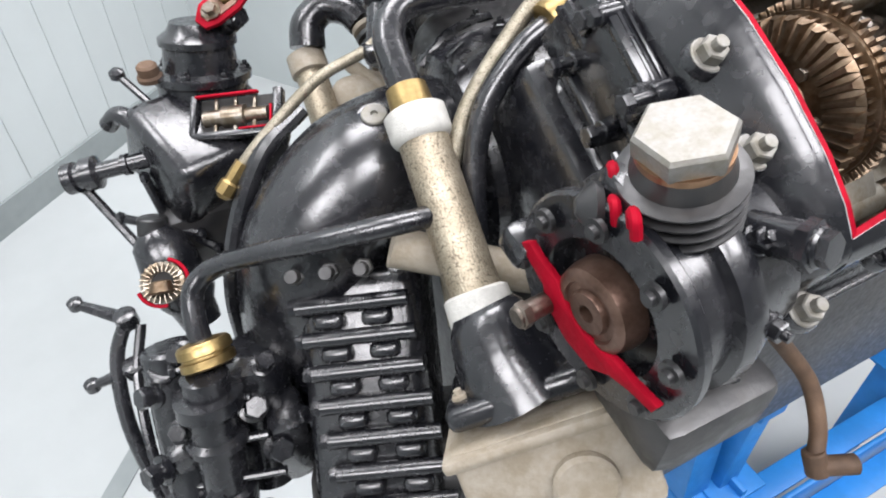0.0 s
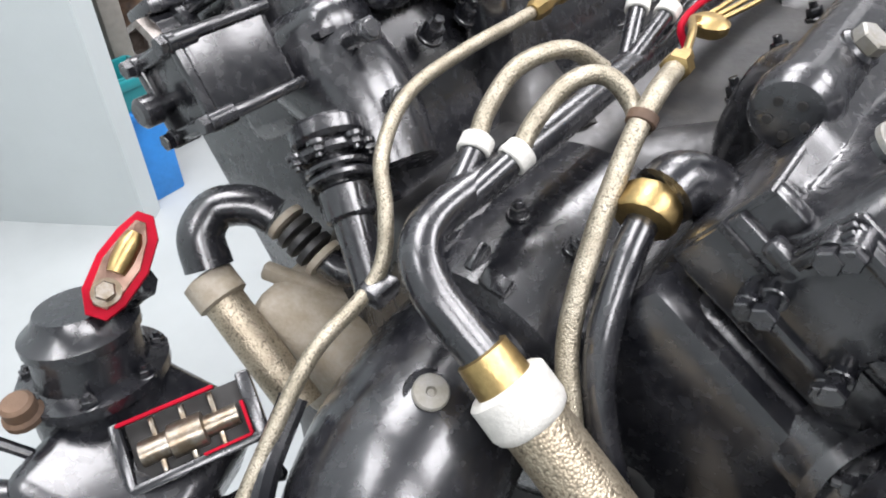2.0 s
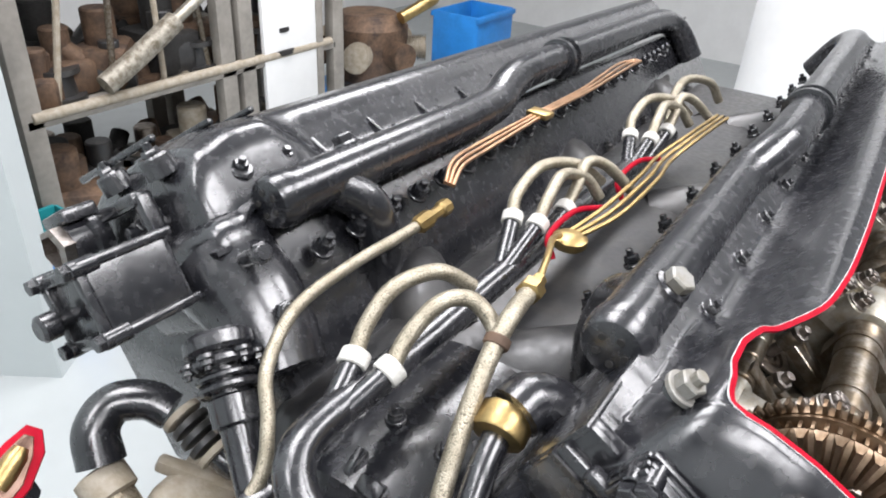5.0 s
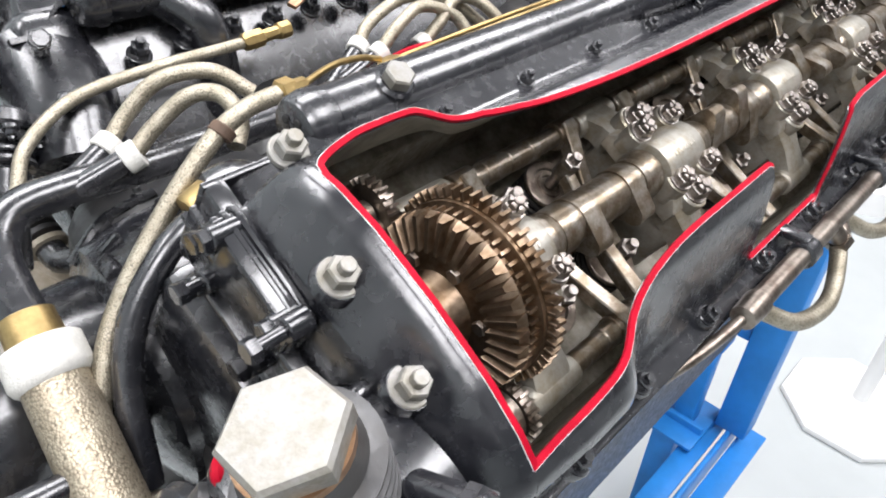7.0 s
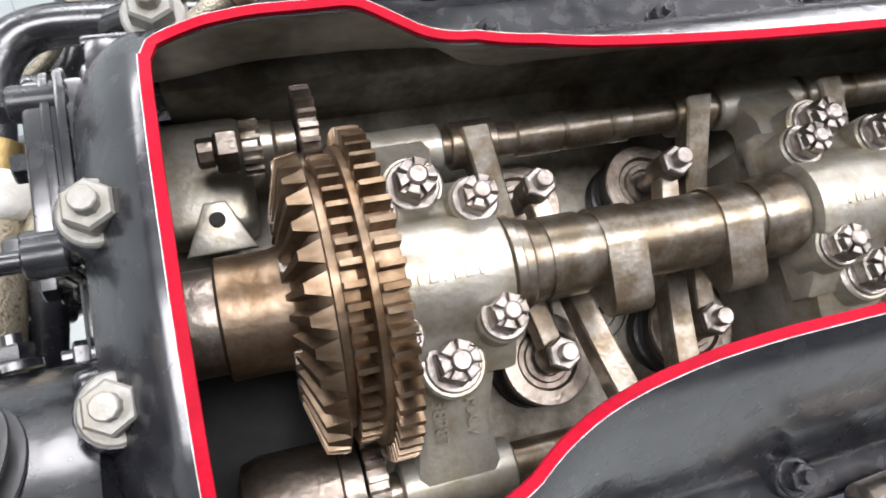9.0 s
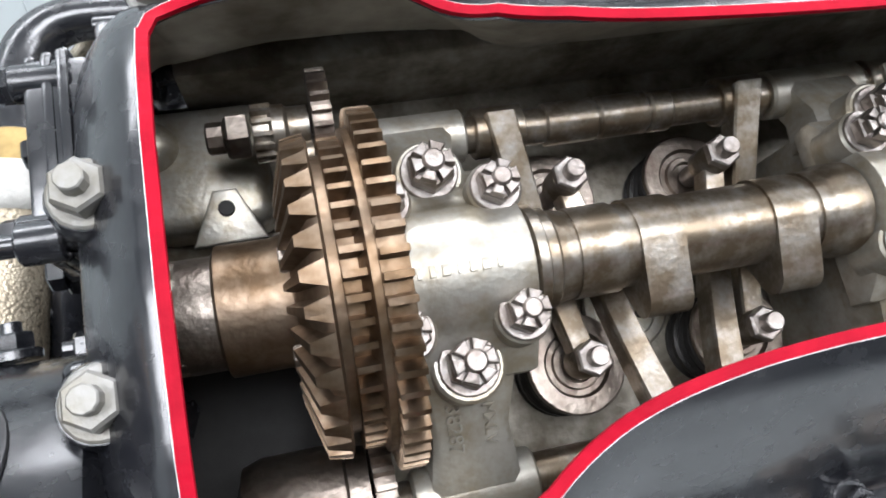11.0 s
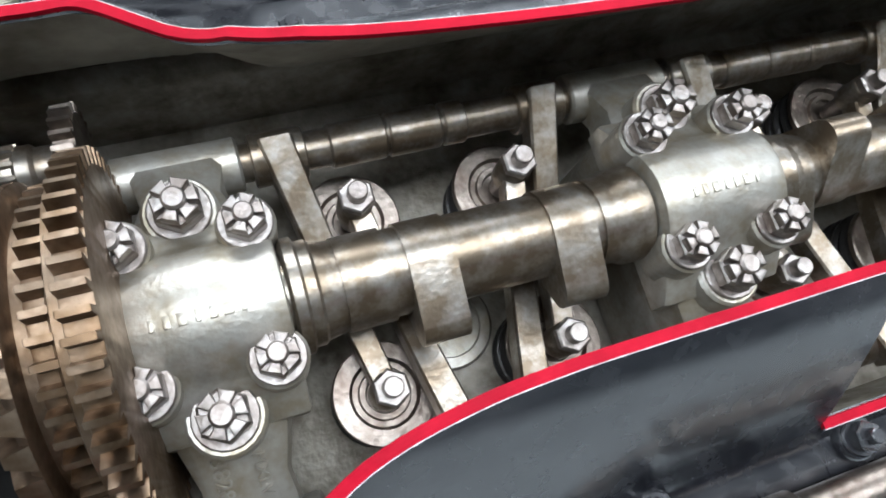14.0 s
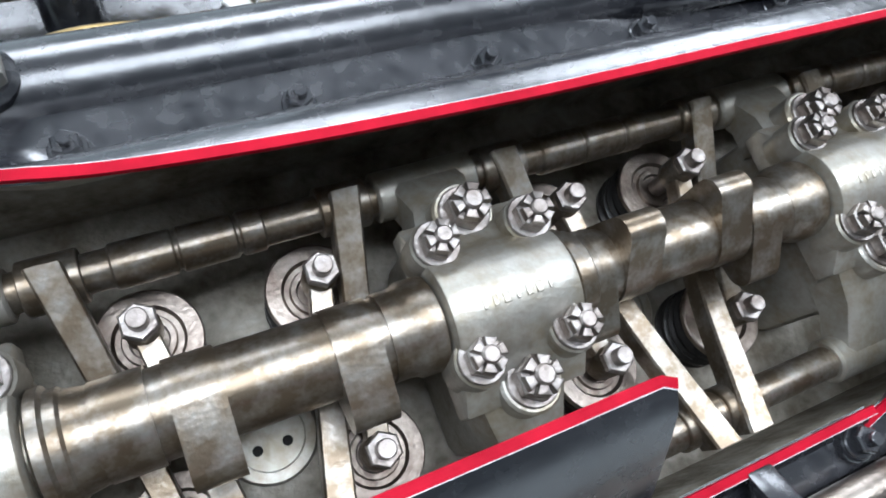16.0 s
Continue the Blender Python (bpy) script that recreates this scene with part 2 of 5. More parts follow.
bm, m = slab(CORNER - along * 1.7 + Vector((-along.y, along.x, 0)) * 0.06, 3.4, 0.12, 0, 3.4, along)
single("wall_west", bm, WALL, "plain pale green wall", "wall", m, kind="structure")
bm, m = slab(CORNER + out * 0.35 + back * 0.05, 0.70, 0.10, 0, 3.4, out)
single("wall_partition", bm, WALL, "plain pale green end of a partition wall", "wall", m, kind="structure")
bm, m = slab(CORNER - along * 1.7 - Vector((-along.y, along.x, 0)) * 0.006, 3.38, 0.012, 0, 0.10, along)
single("baseboard", bm, GREY, "grey skirting along the pale wall", "baseboard", m, kind="structure")
for k in range(22):
    c = CORNER - along * (0.10 + 0.12 * k) - Vector((-along.y, along.x, 0)) * 0.002
    bm, m = slab(c, 0.005, 0.004, 0.10, 3.38, along)
    single("trim", bm, WALL, "thin raised rib of the pale wall panels", "trim", m, kind="structure")
strip_way = Vector((0.64, 0.77, 0))
bm, m = slab(Vector((-0.60, 0.86, 0)) + strip_way * -0.3, 1.2, 0.045, 0.0, 0.004, strip_way)
single("floor_strip", bm, GREY, "grey strip laid on the pale floor", "floor strip", m, kind="structure")
single("wall_north", box((1.6, 4.6, 1.7), (9, 0.2, 3.4), 0), WHITE, "plain white wall behind the shelves", "wall", kind="structure")
single("wall_east", box((6.1, -1.6, 1.7), (0.2, 13, 3.4), 0), WHITE, "plain white wall", "wall", kind="structure")
single("wall_south", box((1.4, -7.2, 1.7), (11, 0.2, 3.4), 0), WALL, "plain pale wall", "wall", kind="structure")
single("wall_far_west", box((-3.2, -1.6, 1.7), (0.2, 13, 3.4), 0), WALL, "plain pale wall", "wall", kind="structure")
single("ceiling", box((1.3, -1.3, 3.45), (10, 12.4, 0.1), 0), CEILING, "plain grey ceiling", "ceiling", kind="structure")
column = thing("column", pose(2.85, 0.31, 0), "round white column", "column")
part("shaft", lathe([(0, 0.33), (0.1, 0.33), (0.11, 0.3), (3.4, 0.3)], (0, 0, 0), (0, 0, 1), 48), WHITE, column)

# white barrier post
post = thing("barrier_post", pose(1.50, -0.14, 0), "white barrier post on a flat foot", "post")
part("foot", plate([(0.19 * math.cos(a), 0.19 * math.sin(a)) for a in [math.pi / 8 + math.pi / 4 * k for k in range(8)]], 0.022, None, 0.006), WHITE, post)
part("collar", lathe([(0.022, 0.05), (0.03, 0.045), (0.05, 0.022)], (0, 0, 0), (0, 0, 1), 24), WHITE, post)
part("pole", rod((0, 0, 0.02), (0, 0, 1.0), 0.02, seg=24), WHITE, post)

# blue stand under the engine
stand = thing("engine_stand", pose(0.4, 0.25, 0), "bright blue painted steel engine stand", "engine stand")


def beam(name, p, q, w=0.06, d=0.06):
    """A square steel tube between two places."""
    p, q = Vector(p), Vector(q)
    t = (q - p)
    mm = t.to_track_quat("Z", "Y").to_matrix().to_4x4()
    return part(name, moved(box((0, 0, t.length / 2), (w, d, t.length), 0.004), Matrix.Translation(p - Vector((0.4, 0.25, 0))) @ mm), BLUE, stand)


RAIL_Z = 0.37
for y, s_ in ((0.008, 1), (2 * MID - 0.008, -1)):
    # an open channel: a web between two flanges
    beam("rail_web", (0.20, y, RAIL_Z - 0.034), (0.88, y, RAIL_Z - 0.034), 0.010, 0.075)
    beam("rail_flange", (0.20, y + 0.036, RAIL_Z - 0.022), (0.88, y + 0.036, RAIL_Z - 0.022), 0.045, 0.006)
    beam("rail_flange", (0.20, y - 0.036, RAIL_Z - 0.022), (0.88, y - 0.036, RAIL_Z - 0.022), 0.045, 0.006)
    beam("post", (0.845, y, RAIL_Z), (0.845, y, 0.90), 0.055, 0.06)
    beam("post", (0.235, y + 0.10 * s_, RAIL_Z), (0.235, y + 0.13 * s_, 0.70), 0.055, 0.06)
    beam("brace", (0.845, y + 0.03 * s_, 0.60), (0.845, y + 0.23 * s_, 0.60), 0.03, 0.03)
    for x in (0.305, 0.775):
        part("wheel_bracket", box(Vector((x, y + 0.085 * s_, RAIL_Z - 0.004)) - Vector((0.4, 0.25, 0)), (0.10, 0.105, 0.008), 0.002), BLUE, stand)
        part("bracket_rib", box(Vector((x, y + 0.085 * s_, RAIL_Z + 0.008)) - Vector((0.4, 0.25, 0)), (0.012, 0.100, 0.018), 0.002), BLUE, stand)
        part("bracket_leg", box(Vector((x, y + 0.095 * s_, RAIL_Z / 2 + 0.03)) - Vector((0.4, 0.25, 0)), (0.05, 0.05, RAIL_Z - 0.07), 0.003), BLUE, stand)
        part("wheel", lathe([(-0.014, 0.03), (-0.012, 0.044), (0.012, 0.044), (0.014, 0.03)], Vector((x, y + 0.095 * s_, 0.044)) - Vector((0.4, 0.25, 0)), (0, 1, 0), 24), DARK, stand)
for x in (0.235, 0.845):
    beam("cross_beam", (x, 0.04, RAIL_Z - 0.03), (x, 2 * MID - 0.04, RAIL_Z - 0.03), 0.05, 0.05)
for x in (0.30, 0.80):
    beam("engine_bearer", (x, 0.06, 0.60), (x, 2 * MID - 0.06, 0.60), 0.05, 0.05)
    for y in (0.09, 2 * MID - 0.09):
        beam("bearer_post", (x, y, RAIL_Z - 0.05), (x, y, 0.58), 0.04, 0.04)


# ---- the near bank: cut-away camshaft cover, in axes along the camshaft (x), across it (v) and away from the cylinders (h) ----
X_END = 1.03


def lerp(x, table):
    for (a, p), (b, q) in zip(table, table[1:]):
        if x <= b:
            k = min(1, max(0, (x - a) / (b - a)))
            k = k * k * (3 - 2 * k)
            return p + (q - p) * k
    return table[-1][1]


NARROW = ((-0.002, 0.054), (0.03, 0.0505), (0.042, 0.047), (0.056, 0.0445), (0.064, 0.041), (0.071, 0.032), (0.079, 0.006), (0.086, -0.010), (0.093, -0.0155), (0.118, -0.017))
OUTER = ((-0.002, 0.054), (0.03, 0.0505), (0.042, 0.0475), (0.047, 0.0460), (0.053, 0.0420), (0.062, 0.030), (0.075, 0.011), (0.087, -0.0085), (0.093, -0.0155), (0.118, -0.017))
WIDE = ((-0.002, 0.052), (0.04, 0.050), (0.065, 0.0455), (0.080, 0.040), (0.088, 0.0345), (0.0925, 0.027), (0.096, 0.006), (0.099, -0.010), (0.103, -0.0160), (0.118, -0.017))


def dome(x, v):
    """The height of the cover over the camshaft line; it falls away towards its end."""
    w = lerp(x, ((-0.02, 1.0), (0.045, 0.0)))
    a = abs(v)

    def h(t):
        for (p, q), (r, s) in zip(t, t[1:]):
            if a <= r:
                return q + (s - q) * (a - p) / (r - p)
        return t[-1][1]
    z = h(NARROW if v > 0 else OUTER) * (1 - w) + h(WIDE) * w
    fall = lerp(x, ((-0.085, 0.0085), (-0.042, 0.0))) + 8.1 * max(0, -0.083 - x) ** 1.5 + 700 * max(0, -0.1075 - x) ** 1.5
    return max(z - fall, min(z, -0.046))


X_CUT = -0.081
CUT_IN = ((-0.081, 0.074), (-0.078, 0.082), (-0.07, 0.0862), (-0.06, 0.0885), (-0.045, 0.0912), (-0.03, 0.0912), (-0.015, 0.088), (0.0, 0.0812), (0.015, 0.074), (0.03, 0.0678), (0.045, 0.063), (0.06, 0.0602), (0.08, 0.058), (0.11, 0.0557), (0.15, 0.0543), (0.2, 0.0533), (2, 0.0525))
CUT_OUT = ((-0.081, -0.081), (-0.06, -0.0782), (-0.026, -0.0757), (-0.008, -0.0722), (0.004, -0.0683), (0.0125, -0.0622), (0.030, -0.0532), (0.047, -0.0490), (0.068, -0.0463), (0.093, -0.0452), (0.139, -0.0449), (0.1845, -0.0446), (0.187, -0.047), (0.188, -0.088), (0.24, -0.088), (0.30, -0.094), (0.312, -0.090), (0.322, -0.070), (0.332, -0.050), (0.36, -0.0468), (2, -0.0465))


def trace(x, table):
    """A smooth line through a table, with no overshoot."""
    n = len(table)
    for i in range(n - 1):
        (a, p), (b, q) = table[i], table[i + 1]
        if x <= b or i == n - 2:
            d = (q - p) / (b - a)
            before = (p - table[i - 1][1]) / (a - table[i - 1][0]) if i else d
            after = (table[i + 2][1] - q) / (table[i + 2][0] - b) if i < n - 2 else d
            s0 = 2 * before * d / (before + d) if before * d > 0 else 0.0
            s1 = 2 * after * d / (after + d) if after * d > 0 else 0.0
            k, w = min(1, max(0, (x - a) / (b - a))), b - a
            return p * (1 + 2 * k) * (1 - k) ** 2 + s0 * w * k * (1 - k) ** 2 + q * k * k * (3 - 2 * k) + s1 * w * k * k * (k - 1)


def shell(xs, edge0, edge1, n=26, t=0.004):
    """A sheet of the cover between two lines across it, with thickness."""
    bm = bmesh.new()
    top, low = [], []
    for x in xs:
        a, b = edge0(x), edge1(x)
        r = [Vector((x, a + (b - a) * k / n, 0)) for k in range(n + 1)]
        for p in r:
            p.z = dome(x, p.y)
        q = []
        for i, p in enumerate(r):
            d = r[min(i + 1, n)] - r[max(i - 1, 0)]
            nn = Vector((0, -d.z, d.y)).normalized()
            nn = nn if nn.z > 0 else -nn
            q.append(p - nn * t)
        top.append([bm.verts.new(p) for p in r])
        low.append([bm.verts.new(p) for p in q])
    m = len(xs)
    for i in range(m - 1):
        for k in range(n):
            bm.faces.new((top[i][k], top[i + 1][k], top[i + 1][k + 1], top[i][k + 1]))
            bm.faces.new((low[i][k], low[i][k + 1], low[i + 1][k + 1], low[i + 1][k])).material_index = 1
        for k in (0, n):
            bm.faces.new((top[i][k], low[i][k], low[i + 1][k], top[i + 1][k]))
    for i in (0, m - 1):
        for k in range(n):
            bm.faces.new((top[i][k], top[i][k + 1], low[i][k + 1], low[i][k]))
    bmesh.ops.recalc_face_normals(bm, faces=bm.faces)
    return bm


def ribbon(line, side, w=0.0029, d=0.002, lift=0.0006):
    """The painted cut edge: a thin band along a line, reaching w to one side."""
    rings = []
    for i, p in enumerate(line):
        a = (line[min(i + 1, len(line) - 1)] - line[max(i - 1, 0)]).normalized()
        s = Vector((-a.y, a.x, 0)).normalized() * side
        q = p + Vector((0, 0, lift))
        dn = Vector((0, 0, -d))
        rings.append([q - s * 0.0004, q + s * w, q + s * w + dn, q - s * 0.0004 + dn])
    return ring_mesh(rings)


def frange(a, b, n):
    return [a + (b - a) * i / (n - 1) for i in range(n)]


cover = thing("camshaft_cover", WB, "glossy black camshaft cover cut open, red painted edges", "engine cover")
xin = frange(X_CUT, 0.06, 60) + frange(0.07, X_END, 60)
part("inner_wall", shell(xin, lambda x: 0.118, lambda x: trace(x, CUT_IN)), BLACK, cover).data.materials.append(INNER)
part("end_wall", shell(frange(-0.1135, -0.106, 10) + frange(-0.105, X_CUT, 10), lambda x: 0.118, lambda x: -0.106, 60), BLACK, cover).data.materials.append(INNER)
part("outer_wall", shell(frange(X_CUT, 0.1869, 50), lambda x: -0.106, lambda x: trace(x, CUT_OUT)), BLACK, cover).data.materials.append(INNER)
part("outer_wall", shell(frange(0.30, 0.36, 30) + frange(0.38, X_END, 30), lambda x: -0.106, lambda x: trace(x, CUT_OUT)), BLACK, cover).data.materials.append(INNER)
part("flange", shell([0.186, 0.302], lambda x: -0.106, lambda x: -0.089, 8), BLACK, cover).data.materials.append(INNER)
line_in = [Vector((x, trace(x, CUT_IN), dome(x, trace(x, CUT_IN)))) for x in xin]
line_end = [Vector((X_CUT, v, dome(X_CUT, v))) for v in frange(0.076, -0.081, 40)]
line_out = [Vector((x, trace(x, CUT_OUT), dome(x, trace(x, CUT_OUT)))) for x in frange(X_CUT, 0.1869, 60)]
line_far = [Vector((x, trace(x, CUT_OUT), dome(x, trace(x, CUT_OUT)))) for x in frange(0.30, 0.36, 40) + frange(0.38, X_END, 20)]
line_low = [Vector((x, -0.089, dome(x, -0.089) + 0.002)) for x in frange(0.186, 0.302, 6)]
for line, side in ((line_in, -1), (line_end, 1), (line_out, 1), (line_far, 1), (line_low, 1)):
    part("cut_edge", ribbon(line, side), RED, cover, "bright red painted cut edge")
    part("edge_line", ribbon(line, -side, 0.0007, 0.001, 0.0004), WHITE_LINE, cover, "thin chipped white line")

# the head below the cover
bank = thing("cylinder_bank", WB, "black cylinder bank with an oily bare alloy deck", "engine block")
part("deck", box((0.472, 0.004, -0.082), (1.148, 0.205, 0.02), 0.003), ALU_DIRTY, bank, "stained bare alloy deck")
part("inner_side", box((0.482, 0.105, -0.055), (1.13, 0.018, 0.050), 0.002), ALU_DIRTY, bank)
part("outer_side", box((0.482, -0.097, -0.055), (1.13, 0.016, 0.050), 0.002), ALU_DIRTY, bank)
part("end_side", box((-0.1085, 0.005, -0.060), (0.006, 0.224, 0.045), 0.002), BLACK, bank)
for v in (0.106, -0.095):
    part("end_corner", box((-0.1005, v, -0.052), (0.012, 0.022, 0.064), 0.003), BLACK, bank)
for v in (0.1165, -0.1075):
    part("side_facing", box((0.472, v, -0.0525), (1.158, 0.004, 0.063), 0.001), BLACK, bank)
part("end_lining", box((-0.1035, 0, -0.060), (0.003, 0.19, 0.034), 0.001), OILY_SHADED, bank)
part("head_casting", box((0.465, 0.005, -0.16), (1.18, 0.215, 0.135), 0.012), BLACK, bank)
part("block_casting", box((0.465, 0, -0.345), (1.16, 0.19, 0.235), 0.02), BLACK, bank)
part("ledge", box((-0.078, 0.068, -0.060), (0.047, 0.050, 0.026), 0.006, seg=3), ALU, bank, "bare alloy ledge")
part("ledge_boss", lathe([(0, 0.011), (0.006, 0.009), (0.010, 0.005), (0.011, 0.001)], (-0.097, 0.077, -0.048), (0, 0, 1), 24), ALU, bank)
# lower ledge: its dark colour includes the shade around the well
part("ledge", box((-0.080, -0.078, -0.066), (0.050, 0.020, 0.022), 0.006, seg=3), OILY_SHADED, bank)
# thin dark sheet above the deck, coloured like the shade deep in a well
part("pit_shade", box((-0.0745, -0.034, -0.0705), (0.059, 0.13, 0.004), 0.001), DARK, bank, "dark sheet for the shade of an oily well")

# camshaft
PITCH, X_CAP = 0.1675, -0.0035
shaft = thing("camshaft", WB, "oily bright steel camshaft with lobes and gears", "camshaft")
part("shaft", lathe([(-0.09, 0.008), (-0.062, 0.008), (-0.062, 0.0140), (1.02, 0.0140), (1.02, 0.004)], (0, 0, 0), (1, 0, 0), 40), STEEL, shaft)


def lobe(x, angle, w=0.0165, r=0.0150, lift=0.0108):
    """A cam: a round heel and a nose."""
    pts = []
    for k in range(48):
        a = 2 * math.pi * (k + 0.5) / 48
        # the outline that wraps the round heel and a smaller nose circle
        nose = 0.0068
        far = r + lift - nose
        pts.append(max(((r * math.cos(a), r * math.sin(a)), (far + nose * math.cos(a), nose * math.sin(a))), key=lambda p: p[0] * math.cos(a) + p[1] * math.sin(a)))
    m = Matrix.Translation((x - w / 2, 0, 0)) @ Euler((radians(angle), 0, 0)).to_matrix().to_4x4() @ Matrix(((0, 0, 1, 0), (1, 0, 0, 0), (0, 1, 0, 0), (0, 0, 0, 1)))
    return plate([p for p, q in zip(pts, pts[-1:] + pts[:-1]) if math.dist(p, q) > 1e-5], w, m)


LOBES = (((0.0475, 280), (0.0675, 171), (0.1150, 173), (0.1330, 285)), ((0.0335, 190), (0.0525, 75), (0.0960, 62), (0.1120, 195)), ((0.0475, 40), (0.0675, 130), (0.1150, 135), (0.1330, 45)))
for k in range(6):
    x0 = X_CAP + PITCH * k
    for dx, ang in LOBES[k % 3]:
        part("lobe", lobe(x0 + dx, ang, 0.0150), STEEL, shaft)
    part("collar", lathe([(0.0245, 0.0165), (0.0255, 0.0182), (0.0285, 0.0182), (0.0295, 0.0165), (0.0325, 0.0165), (0.0335, 0.0155), (0.041, 0.0142)], (x0, 0, 0), (1, 0, 0), 36), STEEL, shaft)
    part("collar", lathe([(-0.041, 0.0142), (-0.034, 0.0155), (-0.0325, 0.0165), (-0.0245, 0.0165)], (x0, 0, 0), (1, 0, 0), 36), STEEL, shaft)


def spur(x, r, teeth, w, depth=0.005, center=(0, 0), bore=0.6, phase=0.0):
    """A spur gear across x, teeth with flat crowns."""
    pts = []
    for k in range(teeth):
        for f, rr in ((0.0, r - depth), (0.28, r - depth), (0.36, r), (0.66, r), (0.74, r - depth)):
            a = phase + 2 * math.pi * (k + f) / teeth
            pts.append((center[0] + rr * math.cos(a), center[1] + rr * math.sin(a)))
    m = Matrix.Translation((x - w / 2, 0, 0)) @ Matrix(((0, 0, 1, 0), (1, 0, 0, 0), (0, 1, 0, 0), (0, 0, 0, 1)))
    return plate(pts, w, m, 0.0004)


part("large_gear", spur(-0.0250, 0.0550, 56, 0.0076, 0.0050), BRONZE, shaft, "browned steel spur gear")
part("middle_gear", spur(-0.0345, 0.0472, 48, 0.0068, 0.0046, phase=0.05), BRONZE, shaft, "browned steel spur gear")
part("gear_web", lathe([(-0.0425, 0.03), (-0.042, 0.0420), (-0.0335, 0.0420), (-0.031, 0.0492), (-0.0240, 0.0492), (-0.0230, 0.028)], (0, 0, 0), (1, 0, 0), 64), BRONZE, shaft)
bev = part("bevel_wheel", lathe([(-0.0505, 0.0295), (-0.0500, 0.0320), (-0.0442, 0.0465), (-0.0415, 0.0488), (-0.0408, 0.0475), (-0.0400, 0.03)], (0, 0, 0), (1, 0, 0), 64), BRONZE, shaft, "browned steel bevel gear")
TEETH = 34


def bevel_tooth():
    """One tooth, slanting out from the hub to the rim, for an angle of nought."""
    rings = []
    for r, x0, top, half in ((0.0325, -0.0495, 0.0032, 0.0018), (0.0490, -0.0425, 0.0056, 0.0028)):
        rings.append([Vector((x0 + 0.001, r, -half * 1.25)), Vector((x0 - top, r - 0.001, -half * 0.5)), Vector((x0 - top, r - 0.001, half * 0.5)), Vector((x0 + 0.001, r, half * 1.25))])
    return ring_mesh(rings)


first_tooth = part("tooth", bevel_tooth(), BRONZE, bev)
for k in range(1, TEETH):
    o = new("tooth", first_tooth.data)
    o.parent = bev
    o.rotation_euler = (2 * math.pi * k / TEETH, 0, 0)
part("hub", lathe([(-0.0725, 0.0180), (-0.0715, 0.0198), (-0.055, 0.0198), (-0.051, 0.0210), (-0.0475, 0.023), (-0.0465, 0.033)], (0, 0, 0), (1, 0, 0), 40), BRONZE, shaft)
for k in range(6):
    a = 2 * math.pi * k / 6 + 0.3
    q = Vector((0, 0.0272 * math.cos(a), 0.0272 * math.sin(a)))
    part("hub_bolt", join(lathe([(0, 0.0052), (0.0012, 0.0050)], q + Vector((-0.0475, 0, 0)), (-1, 0, 0), 14), hexa(0.0042, 0.0045, q + Vector((-0.0485, 0, 0)), (-1, 0, 0), a)), STEEL_DARK, shaft)
crown = spur(-0.0855, 0.0172, 8, 0.0055, 0.0045)
part("end_nut", join(lathe([(-0.0828, 0.0172), (-0.0725, 0.0172)], (0, 0, 0), (1, 0, 0), 32), crown), STEEL_DARK, shaft, "dark castellated end nut")
part("end_bolt", hexa(0.0082, 0.007, (-0.0880, 0, 0), (-1, 0, 0)), STEEL_DARK, shaft)

# the auxiliary drives beside the camshaft gears
for v, h, xs in ((0.066, -0.022, 1), (-0.062, -0.030, -1)):
    aux = thing("auxiliary_gear", WB, "small oily steel gear on a stub shaft", "gear", "auxiliary gears")
    part("gear", spur(-0.033, 0.0205, 24, 0.0068, 0.0035, (v, h)), STEEL_DARK, aux)
    part("hub", lathe([(-0.052, 0.008), (-0.050, 0.0095), (-0.046, 0.0095), (-0.0445, 0.0082), (-0.0375, 0.0082)], (0, v, h), (1, 0, 0), 24), STEEL, aux)
    if xs > 0:
        part("pinion", spur(-0.0535, 0.0105, 14, 0.007, 0.002, (v, h)), STEEL, aux)
        part("nut", hexa(0.0085, 0.008, (-0.0585, v, h), (-1, 0, 0)), STEEL_DARK, aux)
        part("stud", rod((-0.0665, v, h), (-0.073, v, h), 0.0058, seg=10), STEEL_DARK, aux)
    else:
        part("drum", lathe([(-0.078, 0.010), (-0.076, 0.0165), (-0.070, 0.0185), (-0.045, 0.0185), (-0.044, 0.0165), (-0.0375, 0.016)], (0, v, h), (1, 0, 0), 32), STEEL_DARK, aux)
lug = thing("lug_bracket", WB, "triangular alloy lug with an oil hole", "bracket")
part("plate", plate([(-0.013, -0.009), (0.013, -0.009), (0.004, 0.010), (-0.004, 0.010)], 0.006, pose(-0.070, 0.040, -0.034, 12, 0, 0), 0.0012), ALU, lug)
part("post", rod((-0.070, 0.038, -0.074), (-0.070, 0.038, -0.033), 0.007, seg=14), ALU, lug)
part("hole", rod((-0.070, 0.042, -0.030), (-0.070, 0.042, -0.0266), 0.0030, seg=12), DARK, lug)


